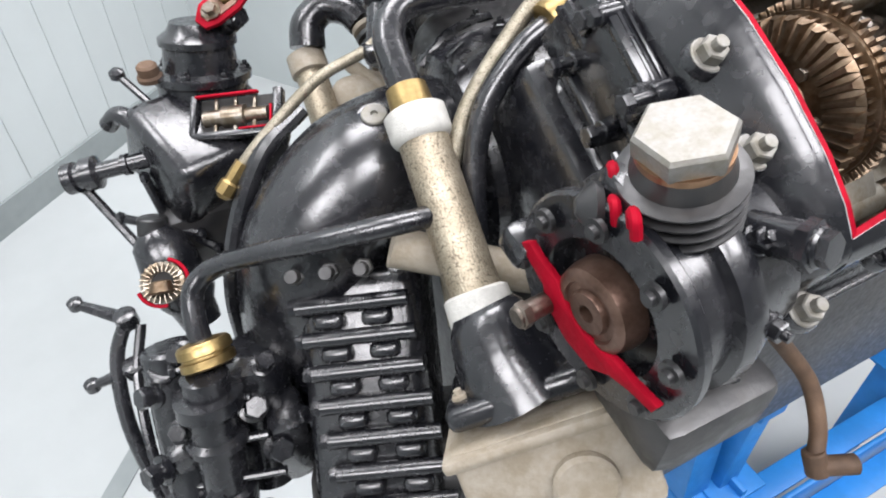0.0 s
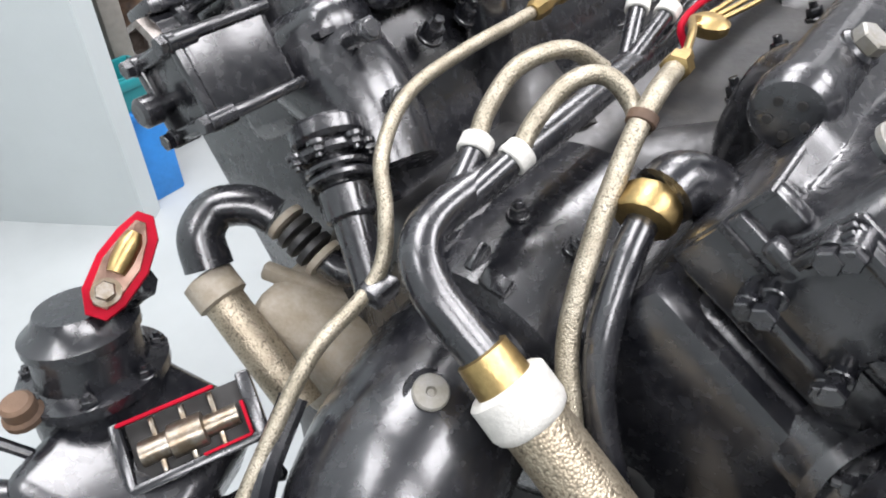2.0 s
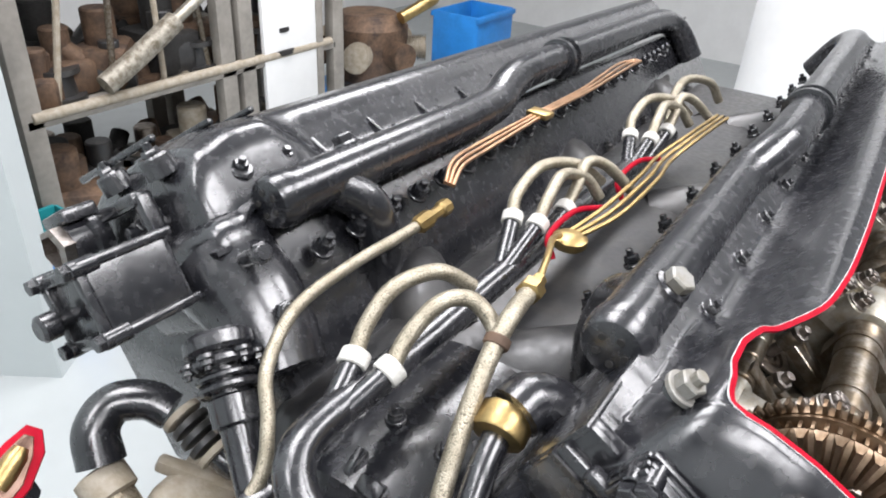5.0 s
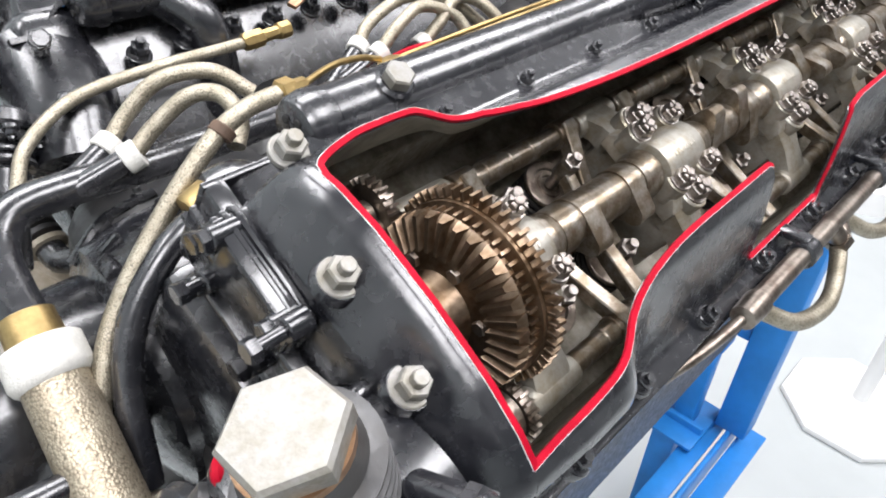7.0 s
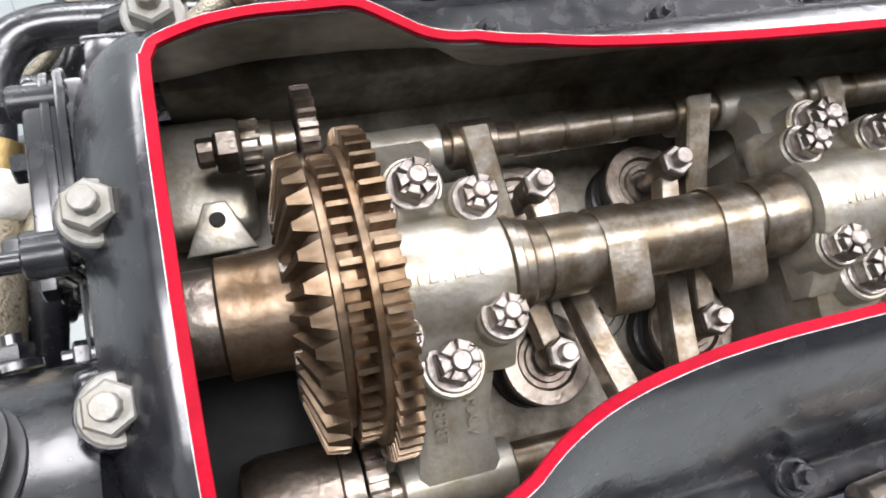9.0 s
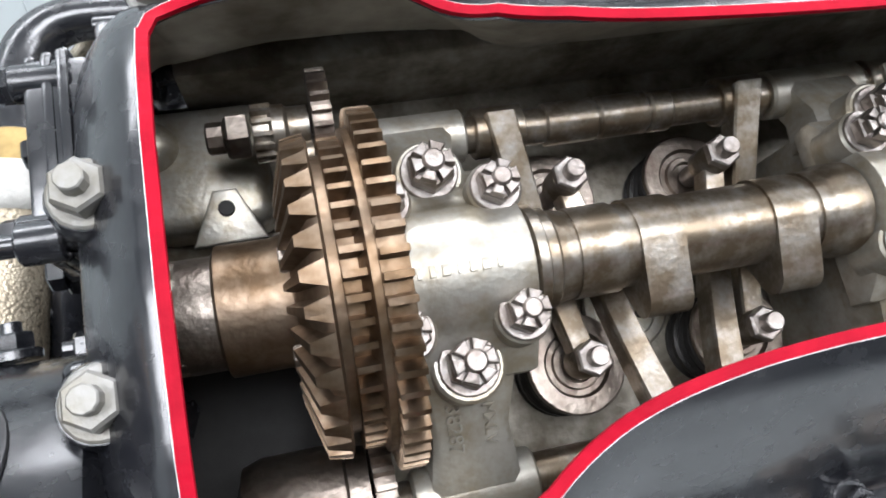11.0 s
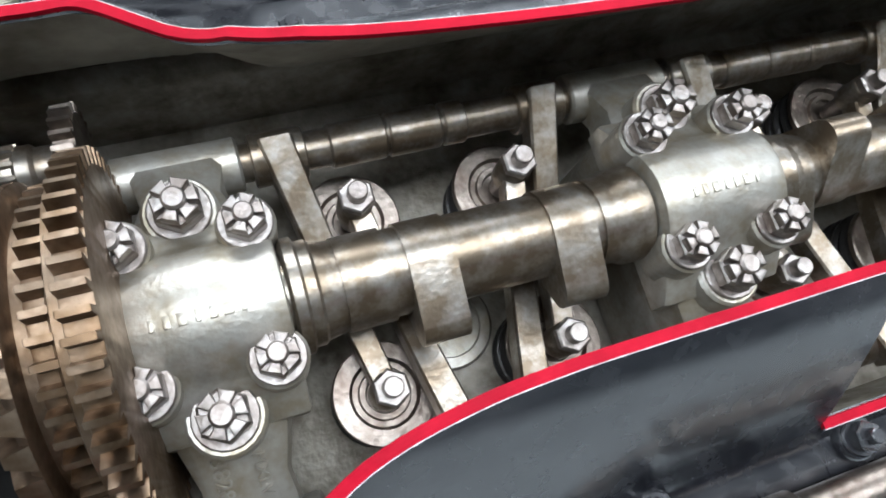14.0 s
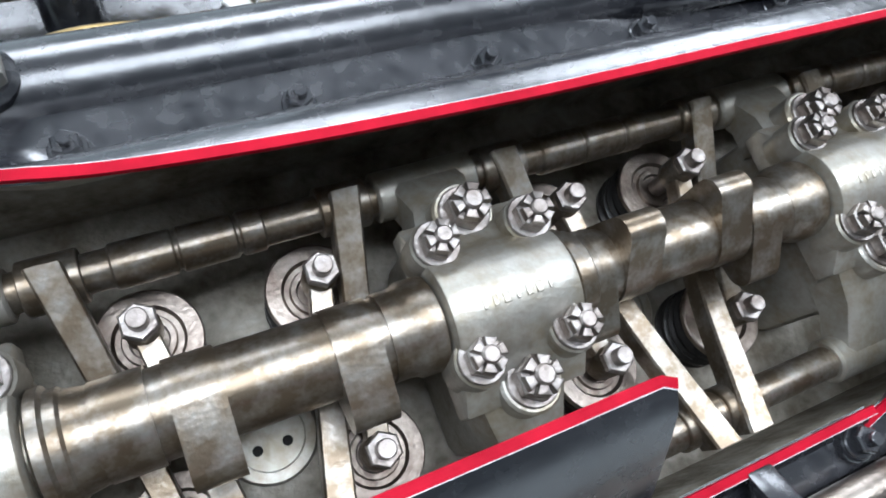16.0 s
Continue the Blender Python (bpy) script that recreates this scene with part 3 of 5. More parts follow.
def castle_nut(parent, c, r, mat=NUT, axis=(0, 0, 1), label=""):
    """A castellated nut on its washer with the stud's end and split pin."""
    a, u, v = basis(axis)
    bms = [lathe([(-0.001, r * 1.22), (0.0006, r * 1.22), (0.001, r * 1.16)], c, axis, 20), hexa(r, r * 0.75, Vector(c) + a * 0.001, axis)]
    top = Vector(c) + a * (0.001 + r * 0.75)
    crown = []
    for k in range(6):
        for f, rr in ((0.0, 0.44), (0.24, 0.44), (0.26, 0.90), (0.98, 0.90)):
            ang = math.pi / 3 * (k + f)
            crown.append((rr * r * math.cos(ang), rr * r * math.sin(ang)))
    bms.append(plate(crown, r * 0.52, Matrix.Translation(top - a * 0.0002) @ Matrix((u, v, a)).transposed().to_4x4(), r * 0.05))
    bms.append(lathe([(0, r * 0.46), (r * 0.62, r * 0.46), (r * 0.72, r * 0.36)], top, axis, 14))
    return part("castle_nut", join(*bms), mat, parent, label)


def half_cap(r, w):
    """A bearing cap: a half round saddle with two feet."""
    pts = [(-0.034, -0.012), (-0.034, -0.002)]
    pts += [(-0.0275, 0.0045), (-0.0215, 0.008)]
    for k in range(13):
        a = math.pi * (0.86 - 0.72 * k / 12)
        pts.append((r * math.cos(a), r * math.sin(a)))
    pts += [(0.0215, 0.008), (0.0275, 0.0045), (0.034, -0.002), (0.034, -0.012)]
    m = Matrix.Translation((-w / 2, 0, 0)) @ Matrix(((0, 0, 1, 0), (1, 0, 0, 0), (0, 1, 0, 0), (0, 0, 0, 1)))
    return plate(pts, w, m, 0.0016)


UP_SHAFT, LOW_SHAFT = (0.0560, -0.024), (-0.0670, -0.030)


def bearing(x):
    m = WB @ Matrix.Translation((x, 0, 0))
    cap = thing("bearing_cap", m, "cast alloy camshaft bearing cap with castellated nuts", "bearing cap", "camshaft bearing caps")
    part("saddle", half_cap(0.0215, 0.047), ALU, cap)
    for k in range(7):
        part("cast_mark", box((-0.012 + 0.004 * k, -0.003, 0.0212), (0.0013 + 0.0006 * (k % 3), 0.0036, 0.0008), 0.0002), ALU, cap)
    for sx, sv in ((-0.0175, 0.0215), (0.0175, 0.0215), (-0.0175, -0.0185), (0.0175, -0.0185)):
        part("boss", lathe([(-0.012, 0.0088), (0.0035, 0.0088), (0.0045, 0.008)], (sx, sv, 0.0100), (0, 0, 1), 20), ALU, cap)
        castle_nut(cap, (sx, sv, 0.0150), 0.0066)
    for sv in (0.0325, -0.0295):
        part("boss", lathe([(-0.02, 0.0115), (0.004, 0.0115), (0.005, 0.0105)], (0, sv, 0), (0, 0, 1), 22), ALU, cap)
        castle_nut(cap, (0, sv, 0.0055), 0.0078)
    # the pedestal under it, with an arm to each rocker shaft
    ped = thing("rocker_pedestal", m, "cast alloy pedestal carrying both rocker shafts", "engine bracket", "rocker pedestals")
    for (v, h), s in ((UP_SHAFT, 1), (LOW_SHAFT, -1)):
        a = Vector((0, 0.028 * s, -0.008)); b = Vector((0, v, h + 0.004))
        web = []
        for p, w, d in ((a, 0.019, 0.012), ((a + b) / 2, 0.0135, 0.011), (b, 0.0165, 0.010)):
            web.append([p + Vector(q) for q in ((-w, 0, -d), (w, 0, -d), (w * 0.92, 0, d * 0.4), (w * 0.7, 0, d * 0.62), (-w * 0.7, 0, d * 0.62), (-w * 0.92, 0, d * 0.4))])
        part("arm", ring_mesh(web), ALU, ped)
        part("shaft_clamp", lathe([(-0.021, 0.0085), (-0.020, 0.0098), (0.020, 0.0098), (0.021, 0.0085)], (0, v, h), (1, 0, 0), 24), ALU, ped)
    part("foot", box((0, -0.005, -0.043), (0.03, 0.085, 0.058), 0.006), ALU, ped)


for k in range(7):
    bearing(X_CAP + PITCH * k)

for (v, h), word in ((UP_SHAFT, "inner"), (LOW_SHAFT, "outer")):
    rs = thing("rocker_shaft", WB, "oily steel rocker shaft with spacer sleeves", "rocker shaft", "rocker shafts")
    part("tube", lathe([(-0.05, 0.005), (-0.048, 0.0070), (1.02, 0.0070), (1.022, 0.005)], (0, v, h), (1, 0, 0), 24), STEEL, rs)
    for k in range(6):
        x0 = X_CAP + PITCH * k
        for a, b in ((0.052, 0.073), (0.074, 0.094), (0.095, 0.104)):
            part("sleeve", lathe([(a, 0.0074), (a + 0.0008, 0.0082), (b - 0.0008, 0.0082), (b, 0.0074)], (x0, v, h), (1, 0, 0), 24), STEEL, rs)


def valve(x, v):
    """Valve spring with its retainer."""
    t = thing("valve_spring", WB @ Matrix.Translation((x, v, -0.045)), "black coil valve spring under a steel retainer", "valve spring", "valve springs")
    part("retainer", lathe([(-0.004, 0.018), (-0.0032, 0.0192), (-0.0006, 0.0192), (0, 0.0186), (0, 0.0130), (-0.0016, 0.0118), (-0.0016, 0.0098), (-0.0002, 0.0092), (-0.0002, 0.0072), (-0.002, 0.0066), (-0.002, 0.0028), (0.003, 0.0026), (0.0035, 0.002)], (0, 0, 0), (0, 0, 1), 36), STEEL_DARK, t)
    for r, wire in ((0.0168, 0.0020), (0.0105, 0.0015)):
        pts = [Vector((r * math.cos(a), r * math.sin(a), -0.006 - 0.028 * i / 60)) for i, a in enumerate(np.linspace(0, 2 * math.pi * 5, 61))]
        part("coil", hose(pts, wire, 6, 2), SPRING, t)


valve_gear = thing("valve_gear", WB, "set of oily forged rocker arms over the valves", "valve gear")


def rocker(xs, shaft_at, xv, vv, hv):
    """A rocker arm from its shaft, under the cam, to the adjuster over the valve."""
    t = new("rocker_arm")
    t.empty_display_size = 0.02
    t.parent = valve_gear
    v, h = shaft_at
    a, b = Vector((xs, v, h)), Vector((xv, vv, hv - 0.008))
    a2 = a + Vector((0, 0, 0.0065))
    mid = a2.lerp(b, 0.5) + Vector((0, 0, -0.005))
    line = spline([a2 + (a2 - mid) * (0.22 if v < 0 else 0.05), mid, b], 6)
    rings = []
    for i, p in enumerate(line):
        k = i / (len(line) - 1)
        w, d = 0.0058 - 0.0016 * k, 0.0056 - 0.0014 * k
        rings.append([p + Vector(q) for q in ((-w, 0, -d), (w, 0, -d), (w, 0, d * 0.8), (w * 0.85, 0, d), (-w * 0.85, 0, d), (-w, 0, d * 0.8))])
    part("arm", ring_mesh(rings), STEEL, t)
    part("pivot", lathe([(-0.0095, 0.009), (-0.009, 0.0096), (0.009, 0.0096), (0.0095, 0.009)], a, (1, 0, 0), 22), STEEL, t)
    part("eye", lathe([(-0.014, 0.0052), (-0.013, 0.0064), (-0.001, 0.0064), (0, 0.0058)], (xv, vv, hv), (0, 0, 1), 18), STEEL, t)
    part("adjuster", join(rod((xv, vv, hv - 0.026), (xv, vv, hv - 0.012), 0.0042, seg=12), hexa(0.0068, 0.0042, (xv, vv, hv)), rod((xv, vv, hv), (xv, vv, hv + 0.0095), 0.0036, seg=12)), NUT, t)


VALVES = ((0.056, 0.033), (0.118, 0.033), (0.051, -0.033), (0.1195, -0.033))
for k in range(6):
    x0 = X_CAP + PITCH * k
    for dx, v in VALVES:
        valve(x0 + dx, v)
    rocker(x0 + 0.034, UP_SHAFT, x0 + 0.051, -0.033, -0.029)
    rocker(x0 + 0.134, UP_SHAFT, x0 + 0.1195, -0.033, -0.029)
    rocker(x0 + 0.0735, LOW_SHAFT, x0 + 0.056, 0.033, -0.02)
    rocker(x0 + 0.0945, LOW_SHAFT, x0 + 0.118, 0.033, -0.02)


def stud_nut(parent, c, r, axis=(0, 0, 1), mat=BLACK, label="", tall=1.0):
    """A hexagon nut with its washer and the stud's end."""
    a = Vector(axis).normalized()
    c = Vector(c)
    bms = [lathe([(-0.002, r * 1.3), (0.0006, r * 1.3), (0.0012, r * 1.2)], c, axis, 18), hexa(r, r * 0.95 * tall, c + a * 0.0012, axis), rod(c + a * 0.0012, c + a * (0.0012 + r * 1.6 * tall), r * 0.5, seg=10)]
    return part("stud_nut", join(*bms), mat, parent, label)


for k in range(12):
    x = 0.046 + 0.081 * k
    stud_nut(cover, (x, 0.098, dome(x, 0.098)), 0.0052)
for x in (-0.045, 0.036, 0.117, 0.20, 0.29, 0.37, 0.45, 0.53, 0.61, 0.69, 0.77, 0.85, 0.93):
    part("nut_boss", lathe([(-0.003, 0.0088), (0.003, 0.0082), (0.004, 0.0075)], (x, -0.096, dome(x, -0.096)), (0, 0, 1), 20), BLACK, cover)
    stud_nut(cover, (x, -0.096, dome(x, -0.096) + 0.004), 0.0055, mat=BLACK)
for x, v, top in ((-0.077, 0.1000, 0.0155), (-0.1000, 0.0325, 0.026), (-0.1015, -0.0225, 0.0235), (-0.09, -0.106, -0.01)):
    k = 0.66 if v > 0.09 else 1.0
    part("nut_boss", lathe([(-0.006, 0.0122 * k), (-0.005, 0.0120 * k), (-0.002, 0.0115 * k), (0.0, 0.0105 * k)], (x, v, top), (0, 0, 1), 22), BLACK, cover)
    stud_nut(cover, (x, v, top), 0.0078, mat=PALE_NUT, label="pale plated nut")

# plug cover with three oil holes in each bay, and cast figures on the first pedestal
for k in range(6):
    pc = thing("plug_cover", WB @ Matrix.Translation((X_CAP + PITCH * k + 0.087, -0.012, -0.070)), "round alloy plug cover with three holes", "plug cover", "plug covers")
    part("disc", lathe([(-0.004, 0.019), (-0.001, 0.019), (0, 0.018), (0, 0.014), (-0.0008, 0.0135), (-0.0008, 0.001)], (0, 0, 0), (0, 0, 1), 32), ALU, pc)
    for dx, dv in ((-0.006, -0.004), (0.006, -0.004), (0.0, 0.007)):
        part("hole", rod((dx, dv, -0.002), (dx, dv, 0.0), 0.0021, seg=12), DARK, pc)


def letters(text, size, m, parent):
    cu_ = bpy.data.curves.new("figures", "FONT")
    cu_.body, cu_.size, cu_.extrude, cu_.align_x, cu_.align_y = text, size, 0.0003, "CENTER", "CENTER"
    tmp = bpy.data.objects.new("figures", cu_)
    me = bpy.data.meshes.new_from_object(tmp)
    bpy.data.objects.remove(tmp)
    me.materials.append(ALU)
    ob = new("cast_number", me)
    ob.parent = parent
    ob.matrix_local = m


arm_slope = math.degrees(math.atan2(0.030 - 0.008 - 0.004, 0.0655 - 0.028))
fig = Matrix.Translation((0, -0.047, -0.0095)) @ pose(0, 0, 0, arm_slope, 0, 0)
letters("38287", 0.0068, fig @ pose(-0.006, 0, 0.0006, 0, 0, -90), bpy.data.objects["rocker_pedestal"])
letters("MXLV", 0.0055, fig @ pose(0.0055, 0, 0.0006, 0, 0, -90), bpy.data.objects["rocker_pedestal"])

part("end_lip", box((-0.1145, -0.004, -0.034), (0.010, 0.21, 0.010), 0.003, seg=3), BLACK, cover)
for v in (-0.075, -0.045, -0.012):
    part("end_rib", box((-0.111, v, -0.012), (0.012, 0.010, 0.036), 0.004, seg=3), BLACK, cover)
    stud_nut(cover, (-0.118, v + 0.015, -0.034), 0.0055, (-1, 0, 0.2))

# ---- the far bank, whole ----
MIRROR = Matrix(((1, 0, 0, 0), (0, -1, 0, 2 * MID), (0, 0, 1, 0), (0, 0, 0, 1)))
WL = pose(0.035, 0, 1.254) @ pose(0, 0, 0, 0, 1.8, 0) @ pose(0, 0, -1.25) @ MIRROR @ WB
far_cover = thing("camshaft_cover", Matrix(), "whole black camshaft cover of the far bank", "engine cover")
part("shell", shell(frange(-0.1275, 0.06, 40) + frange(0.1, X_END, 20), lambda x: 0.118, lambda x: -0.118, 60), BLACK, far_cover, m=WL)
for k in range(12):
    x = 0.038 + 0.081 * k
    stud_nut(far_cover, WL @ Vector((x, 0.106, dome(x, 0.106))), 0.0052, WL.to_3x3() @ Vector((0, 0, 1)))
    # ribs of the casting over each nut
    part("gusset", plate([(0.104, -0.027), (0.082, -0.010), (0.076, 0.008), (0.079, 0.009), (0.092, -0.010)], 0.006, pose(x - 0.003, 0, 0) @ Matrix(((0, 0, 1, 0), (1, 0, 0, 0), (0, 1, 0, 0), (0, 0, 0, 1))), 0.001), BLACK, far_cover, m=WL)
for x in (-0.1, -0.045, 0.0):
    part("rib", box((x, 0.0, 0.050), (0.006, 0.13, 0.006), 0.002), BLACK, far_cover, m=WL)
part("end_fitting", join(lathe([(0, 0.024), (0.012, 0.024), (0.014, 0.019), (0.03, 0.019)], (-0.125, -0.03, 0.0), (-1, 0, 0), 24), box((-0.14, -0.03, 0.022), (0.03, 0.04, 0.012), 0.003)), BLACK, far_cover, m=WL)
part("fitting_nut", lathe([(0, 0.018), (0.002, 0.0195), (0.012, 0.0195), (0.014, 0.014), (0.004, 0.0135)], (-0.152, -0.03, 0.0), (-1, 0, 0), 6), NUT, far_cover, "dull hexagon union nut", m=WL)
far_head = thing("cylinder_bank", Matrix(), "black cast cylinder bank on the far side", "engine block")
part("head_casting", box((0.47, 0, -0.13), (1.18, 0.225, 0.196), 0.012), BLACK, far_head, m=WL)
part("lower_casting", box((0.46, 0, -0.345), (1.2, 0.19, 0.235), 0.02), BLACK, far_head, m=WL)
case = thing("crankcase", pose(0.46, MID, 0.66), "black cast crankcase between the two banks", "crankcase")
part("casting", box((0, 0, 0.10), (1.2, 0.42, 0.36), 0.04), BLACK_DULL, case)
part("sump", box((0, 0, -0.045), (1.1, 0.28, 0.1), 0.03), BLACK_DULL, case)

for fx, fv, fh, fr, ax3 in ((-0.118, 0.030, -0.012, 0.012, (-1, 0, 0.1)), (-0.118, -0.070, -0.020, 0.010, (-1, -0.1, 0)), (-0.104, 0.060, 0.036, 0.009, (-0.2, 0.1, 1)), (-0.104, -0.010, 0.041, 0.009, (-0.2, 0, 1)), (-0.060, 0.094, 0.004, 0.008, (0, 0.8, 0.6)), (-0.01, 0.090, 0.0, 0.008, (0, 0.8, 0.6))):
    part("boss", lathe([(-0.015, fr * 1.5), (0.0, fr * 1.4), (0.002, fr * 1.2)], (fx, fv, fh), ax3, 20), BLACK, far_cover, m=WL)
    part("boss_nut", join(hexa(fr * 0.8, fr * 0.8, (fx, fv, fh), ax3), rod((fx, fv, fh), Vector((fx, fv, fh)) + Vector(ax3).normalized() * fr * 1.4, fr * 0.4, seg=10)), BLACK, far_cover, m=WL)
part("end_bracket", join(box((-0.122, 0.0, 0.012), (0.016, 0.10, 0.012), 0.004, seg=3), box((-0.120, 0.046, -0.006), (0.014, 0.014, 0.045), 0.004, seg=3), box((-0.120, -0.046, -0.006), (0.014, 0.014, 0.045), 0.004, seg=3)), BLACK, far_cover, m=WL)

# intake trunk in the valley between the banks
trunk = thing("intake_manifold", pose(0.42, MID, 1.1), "dull black cast intake trunk in the valley of the engine", "intake manifold")
part("trunk", box((0.02, 0, -0.02), (1.12, 0.20, 0.17), 0.045, seg=4), BLACK_DULL, trunk)
for k in range(3):
    x = -0.36 + 0.36 * k
    for s in (-1, 1):
        part("branch", hose([(x, 0.03 * s, 0.03), (x + 0.02, 0.075 * s, 0.045), (x + 0.05, 0.115 * s, 0.05)], 0.042, 18), BLACK_DULL, trunk)
        part("branch_flange", box((x + 0.052, 0.118 * s, 0.045), (0.11, 0.02, 0.085), 0.006), BLACK_DULL, trunk)
for k in range(14):
    x = -0.46 + 0.075 * k
    for s in (-1, 1):
        stud_nut(trunk, (x, 0.086 * s, 0.055), 0.006, (0, 0.35 * s, 1), mat=BLACK_DULL)


# coolant pipes beside the covers
def coolant_pipe(m, word, x0):
    t = thing("coolant_pipe", Matrix(), "thick glossy black coolant pipe " + word, "pipe", "coolant pipes")
    v, h = 0.129, -0.030
    part("tube", hose([(x0 + 0.01, v, h), (x0 + 0.06, v, h), (0.12, v, h), (0.22, v, h), (0.27, v - 0.001, h + 0.004), (0.32, v - 0.005, h + 0.018), (0.38, v - 0.007, h + 0.024), (0.6, v - 0.007, h + 0.024), (0.82, v - 0.007, h + 0.024), (0.90, v - 0.005, h + 0.015), (0.93, v, h - 0.012), (0.94, v, h - 0.06)], 0.0208, 28), BLACK, t, m=m)
    part("end_cap", lathe([(0, 0.014), (0.001, 0.0185), (0.004, 0.0208), (0.012, 0.0225), (0.02, 0.0225), (0.022, 0.0205)], (x0, v, h), (1, 0, 0), 32), BLACK, t, m=m)
    for k in range(5):
        a = 2 * math.pi * k / 5 + 0.3
        part("cap_hole", rod((x0 - 0.0012, v + 0.0095 * math.cos(a), h + 0.0095 * math.sin(a)), (x0 + 0.003, v + 0.0095 * math.cos(a), h + 0.0095 * math.sin(a)), 0.0026, seg=10), DARK, t, m=m)
    for x in (0.455, 0.475):
        part("flange_ring", lathe([(0, 0.021), (0.001, 0.026), (0.008, 0.026), (0.009, 0.021)], (x, v - 0.007, h + 0.024), (1, 0, 0), 28), BLACK, t, m=m)
    part("elbow", hose([(x0 + 0.07, v, h - 0.006), (x0 + 0.09, v + 0.008, h - 0.035), (x0 + 0.095, v - 0.005, h - 0.075), (x0 + 0.095, v - 0.03, h - 0.11)], 0.0185, 18), BLACK, t, m=m)
    part("drain_plug", hexa(0.0098, 0.009, (0.026, v - 0.002, h + 0.021), (0, 0.0, 1)), PALE_NUT if m is WB else BLACK, t, m=m)
    part("plug_washer", lathe([(0, 0.0125), (0.004, 0.0125), (0.006, 0.0105)], (0.026, v - 0.002, h + 0.0165), (0, 0, 1), 20), BLACK, t, m=m)


coolant_pipe(WB, "beside the cut cover", -0.040), coolant_pipe(WL, "beside the whole cover", -0.078)


# ends of the banks: drive housing, square plate and inclined drive shaft
def bank_end(m, word, px, pv, ph, sx, sv, sh):
    t = thing("drive_housing", Matrix(), "black camshaft drive housing with square plate, " + word, "engine housing", "drive housings")
    if m is WL:
        part("housing", box((-0.096, 0.045, -0.066), (0.06, 0.150, 0.085), 0.022, seg=4), BLACK, t, m=m)
        part("throat", hose([(-0.10, 0.075, -0.06), (-0.105, 0.10, -0.10), (-0.118, 0.115, -0.15)], 0.046, 24, r1=0.034), BLACK, t, m=m)
    else:
        part("housing", box((-0.088, 0.030, -0.112), (0.055, 0.130, 0.050), 0.016, seg=4), BLACK, t, m=m)
    part("cover_plate", box((px, pv, ph), (sx, sv, sh), 0.006, seg=3), BLACK, t, m=m)
    xe = px - sx / 2
    part("plate_rim", join(box((px, pv, ph + sh / 2 - 0.001), (sx + 0.006, sv + 0.006, 0.007), 0.002), box((px, pv, ph - sh / 2 + 0.001), (sx + 0.006, sv + 0.006, 0.007), 0.002)), BLACK, t, m=m)
    for v in (pv - sv / 2 + 0.003, pv + sv / 2 - 0.003):
        for h in (ph - sh / 2 + 0.002, ph + sh / 2 - 0.002):
            part("plate_stud", join(rod((xe + 0.012, v, h), (xe - 0.007, v, h), 0.0062, seg=14), hexa(0.0058, 0.005, (xe - 0.007, v, h), (-1, 0, 0))), BLACK, t, m=m)
    for v, h in ((0.130, -0.060), (0.128, -0.105)) if m is WL else ():
        part("side_stud", join(rod((-0.11, v - 0.02, h), (-0.118, v + 0.026, h + 0.002), 0.0062, seg=12), hexa(0.0085, 0.007, (-0.117, v + 0.018, h + 0.002), (-0.2, 1, 0))), BLACK, t, m=m)
    return t


near_end = bank_end(WB, "near bank", -0.113, 0.0585, -0.030, 0.014, 0.056, 0.058)
for k, x in enumerate((-0.1105, -0.1155, -0.1205)):
    part("rim_step", join(box((x, 0.0585, 0.0005 - 0.0012 * k), (0.0036, 0.066 - 0.003 * k, 0.006), 0.0012), box((x, 0.0265 + 0.0012 * k, -0.014), (0.0036, 0.006, 0.030), 0.0012), box((x, 0.0905 - 0.0012 * k, -0.014), (0.0036, 0.006, 0.030), 0.0012)), BLACK, near_end, m=WB)
for v, h, x in ((0.0284, 0.004, -0.143), (0.087, -0.010, -0.131), (0.080, -0.046, -0.138), (0.034, -0.050, -0.134)):
    part("plate_nut", join(rod((-0.11, v, h), (x, v, h), 0.0036, seg=12), hexa(0.0062, 0.006, (x + 0.004, v, h), (-1, 0, 0)), rod((-0.112, v, h), (-0.125, v, h), 0.0066, seg=14)), BLACK, near_end, m=WB)
far_end = bank_end(WL, "far bank", -0.182, 0.080, -0.044, 0.064, 0.058, 0.052)
for bv, bh, wv, wh in ((0.080, -0.021, 0.056, 0.008), (0.080, -0.067, 0.056, 0.008), (0.055, -0.044, 0.008, 0.052), (0.105, -0.044, 0.008, 0.052)):
    part("rim_bar", box((-0.2155, bv, bh), (0.007, wv, wh), 0.0022, seg=3), BLACK, far_end, m=WL)
part("knob", join(rod((-0.21, 0.066, -0.047), (-0.222, 0.064, -0.047), 0.005, seg=12), lathe([(0, 0.007), (0.002, 0.0095), (0.012, 0.0095), (0.014, 0.007)], (-0.222, 0.064, -0.047), (-1, 0, 0), 16)), BLACK, far_end, m=WL)
sa, sb = SKEW @ Vector((-0.152, 0.345, 1.212)), SKEW @ Vector((-0.186, 0.270, 1.143))
sd = (sb - sa).normalized()
part("shaft_tube", rod(sa, sb, 0.0125, seg=28), BLACK, far_end)
for s_, r_, w_ in ((-0.010, 0.024, 0.014), (0.006, 0.0225, 0.008), (0.018, 0.0205, 0.005), (0.025, 0.0215, 0.006), (0.033, 0.0165, 0.022)):
    part("shaft_collar", rod(sa + sd * s_, sa + sd * (s_ + w_), r_, seg=32), BLACK, far_end)
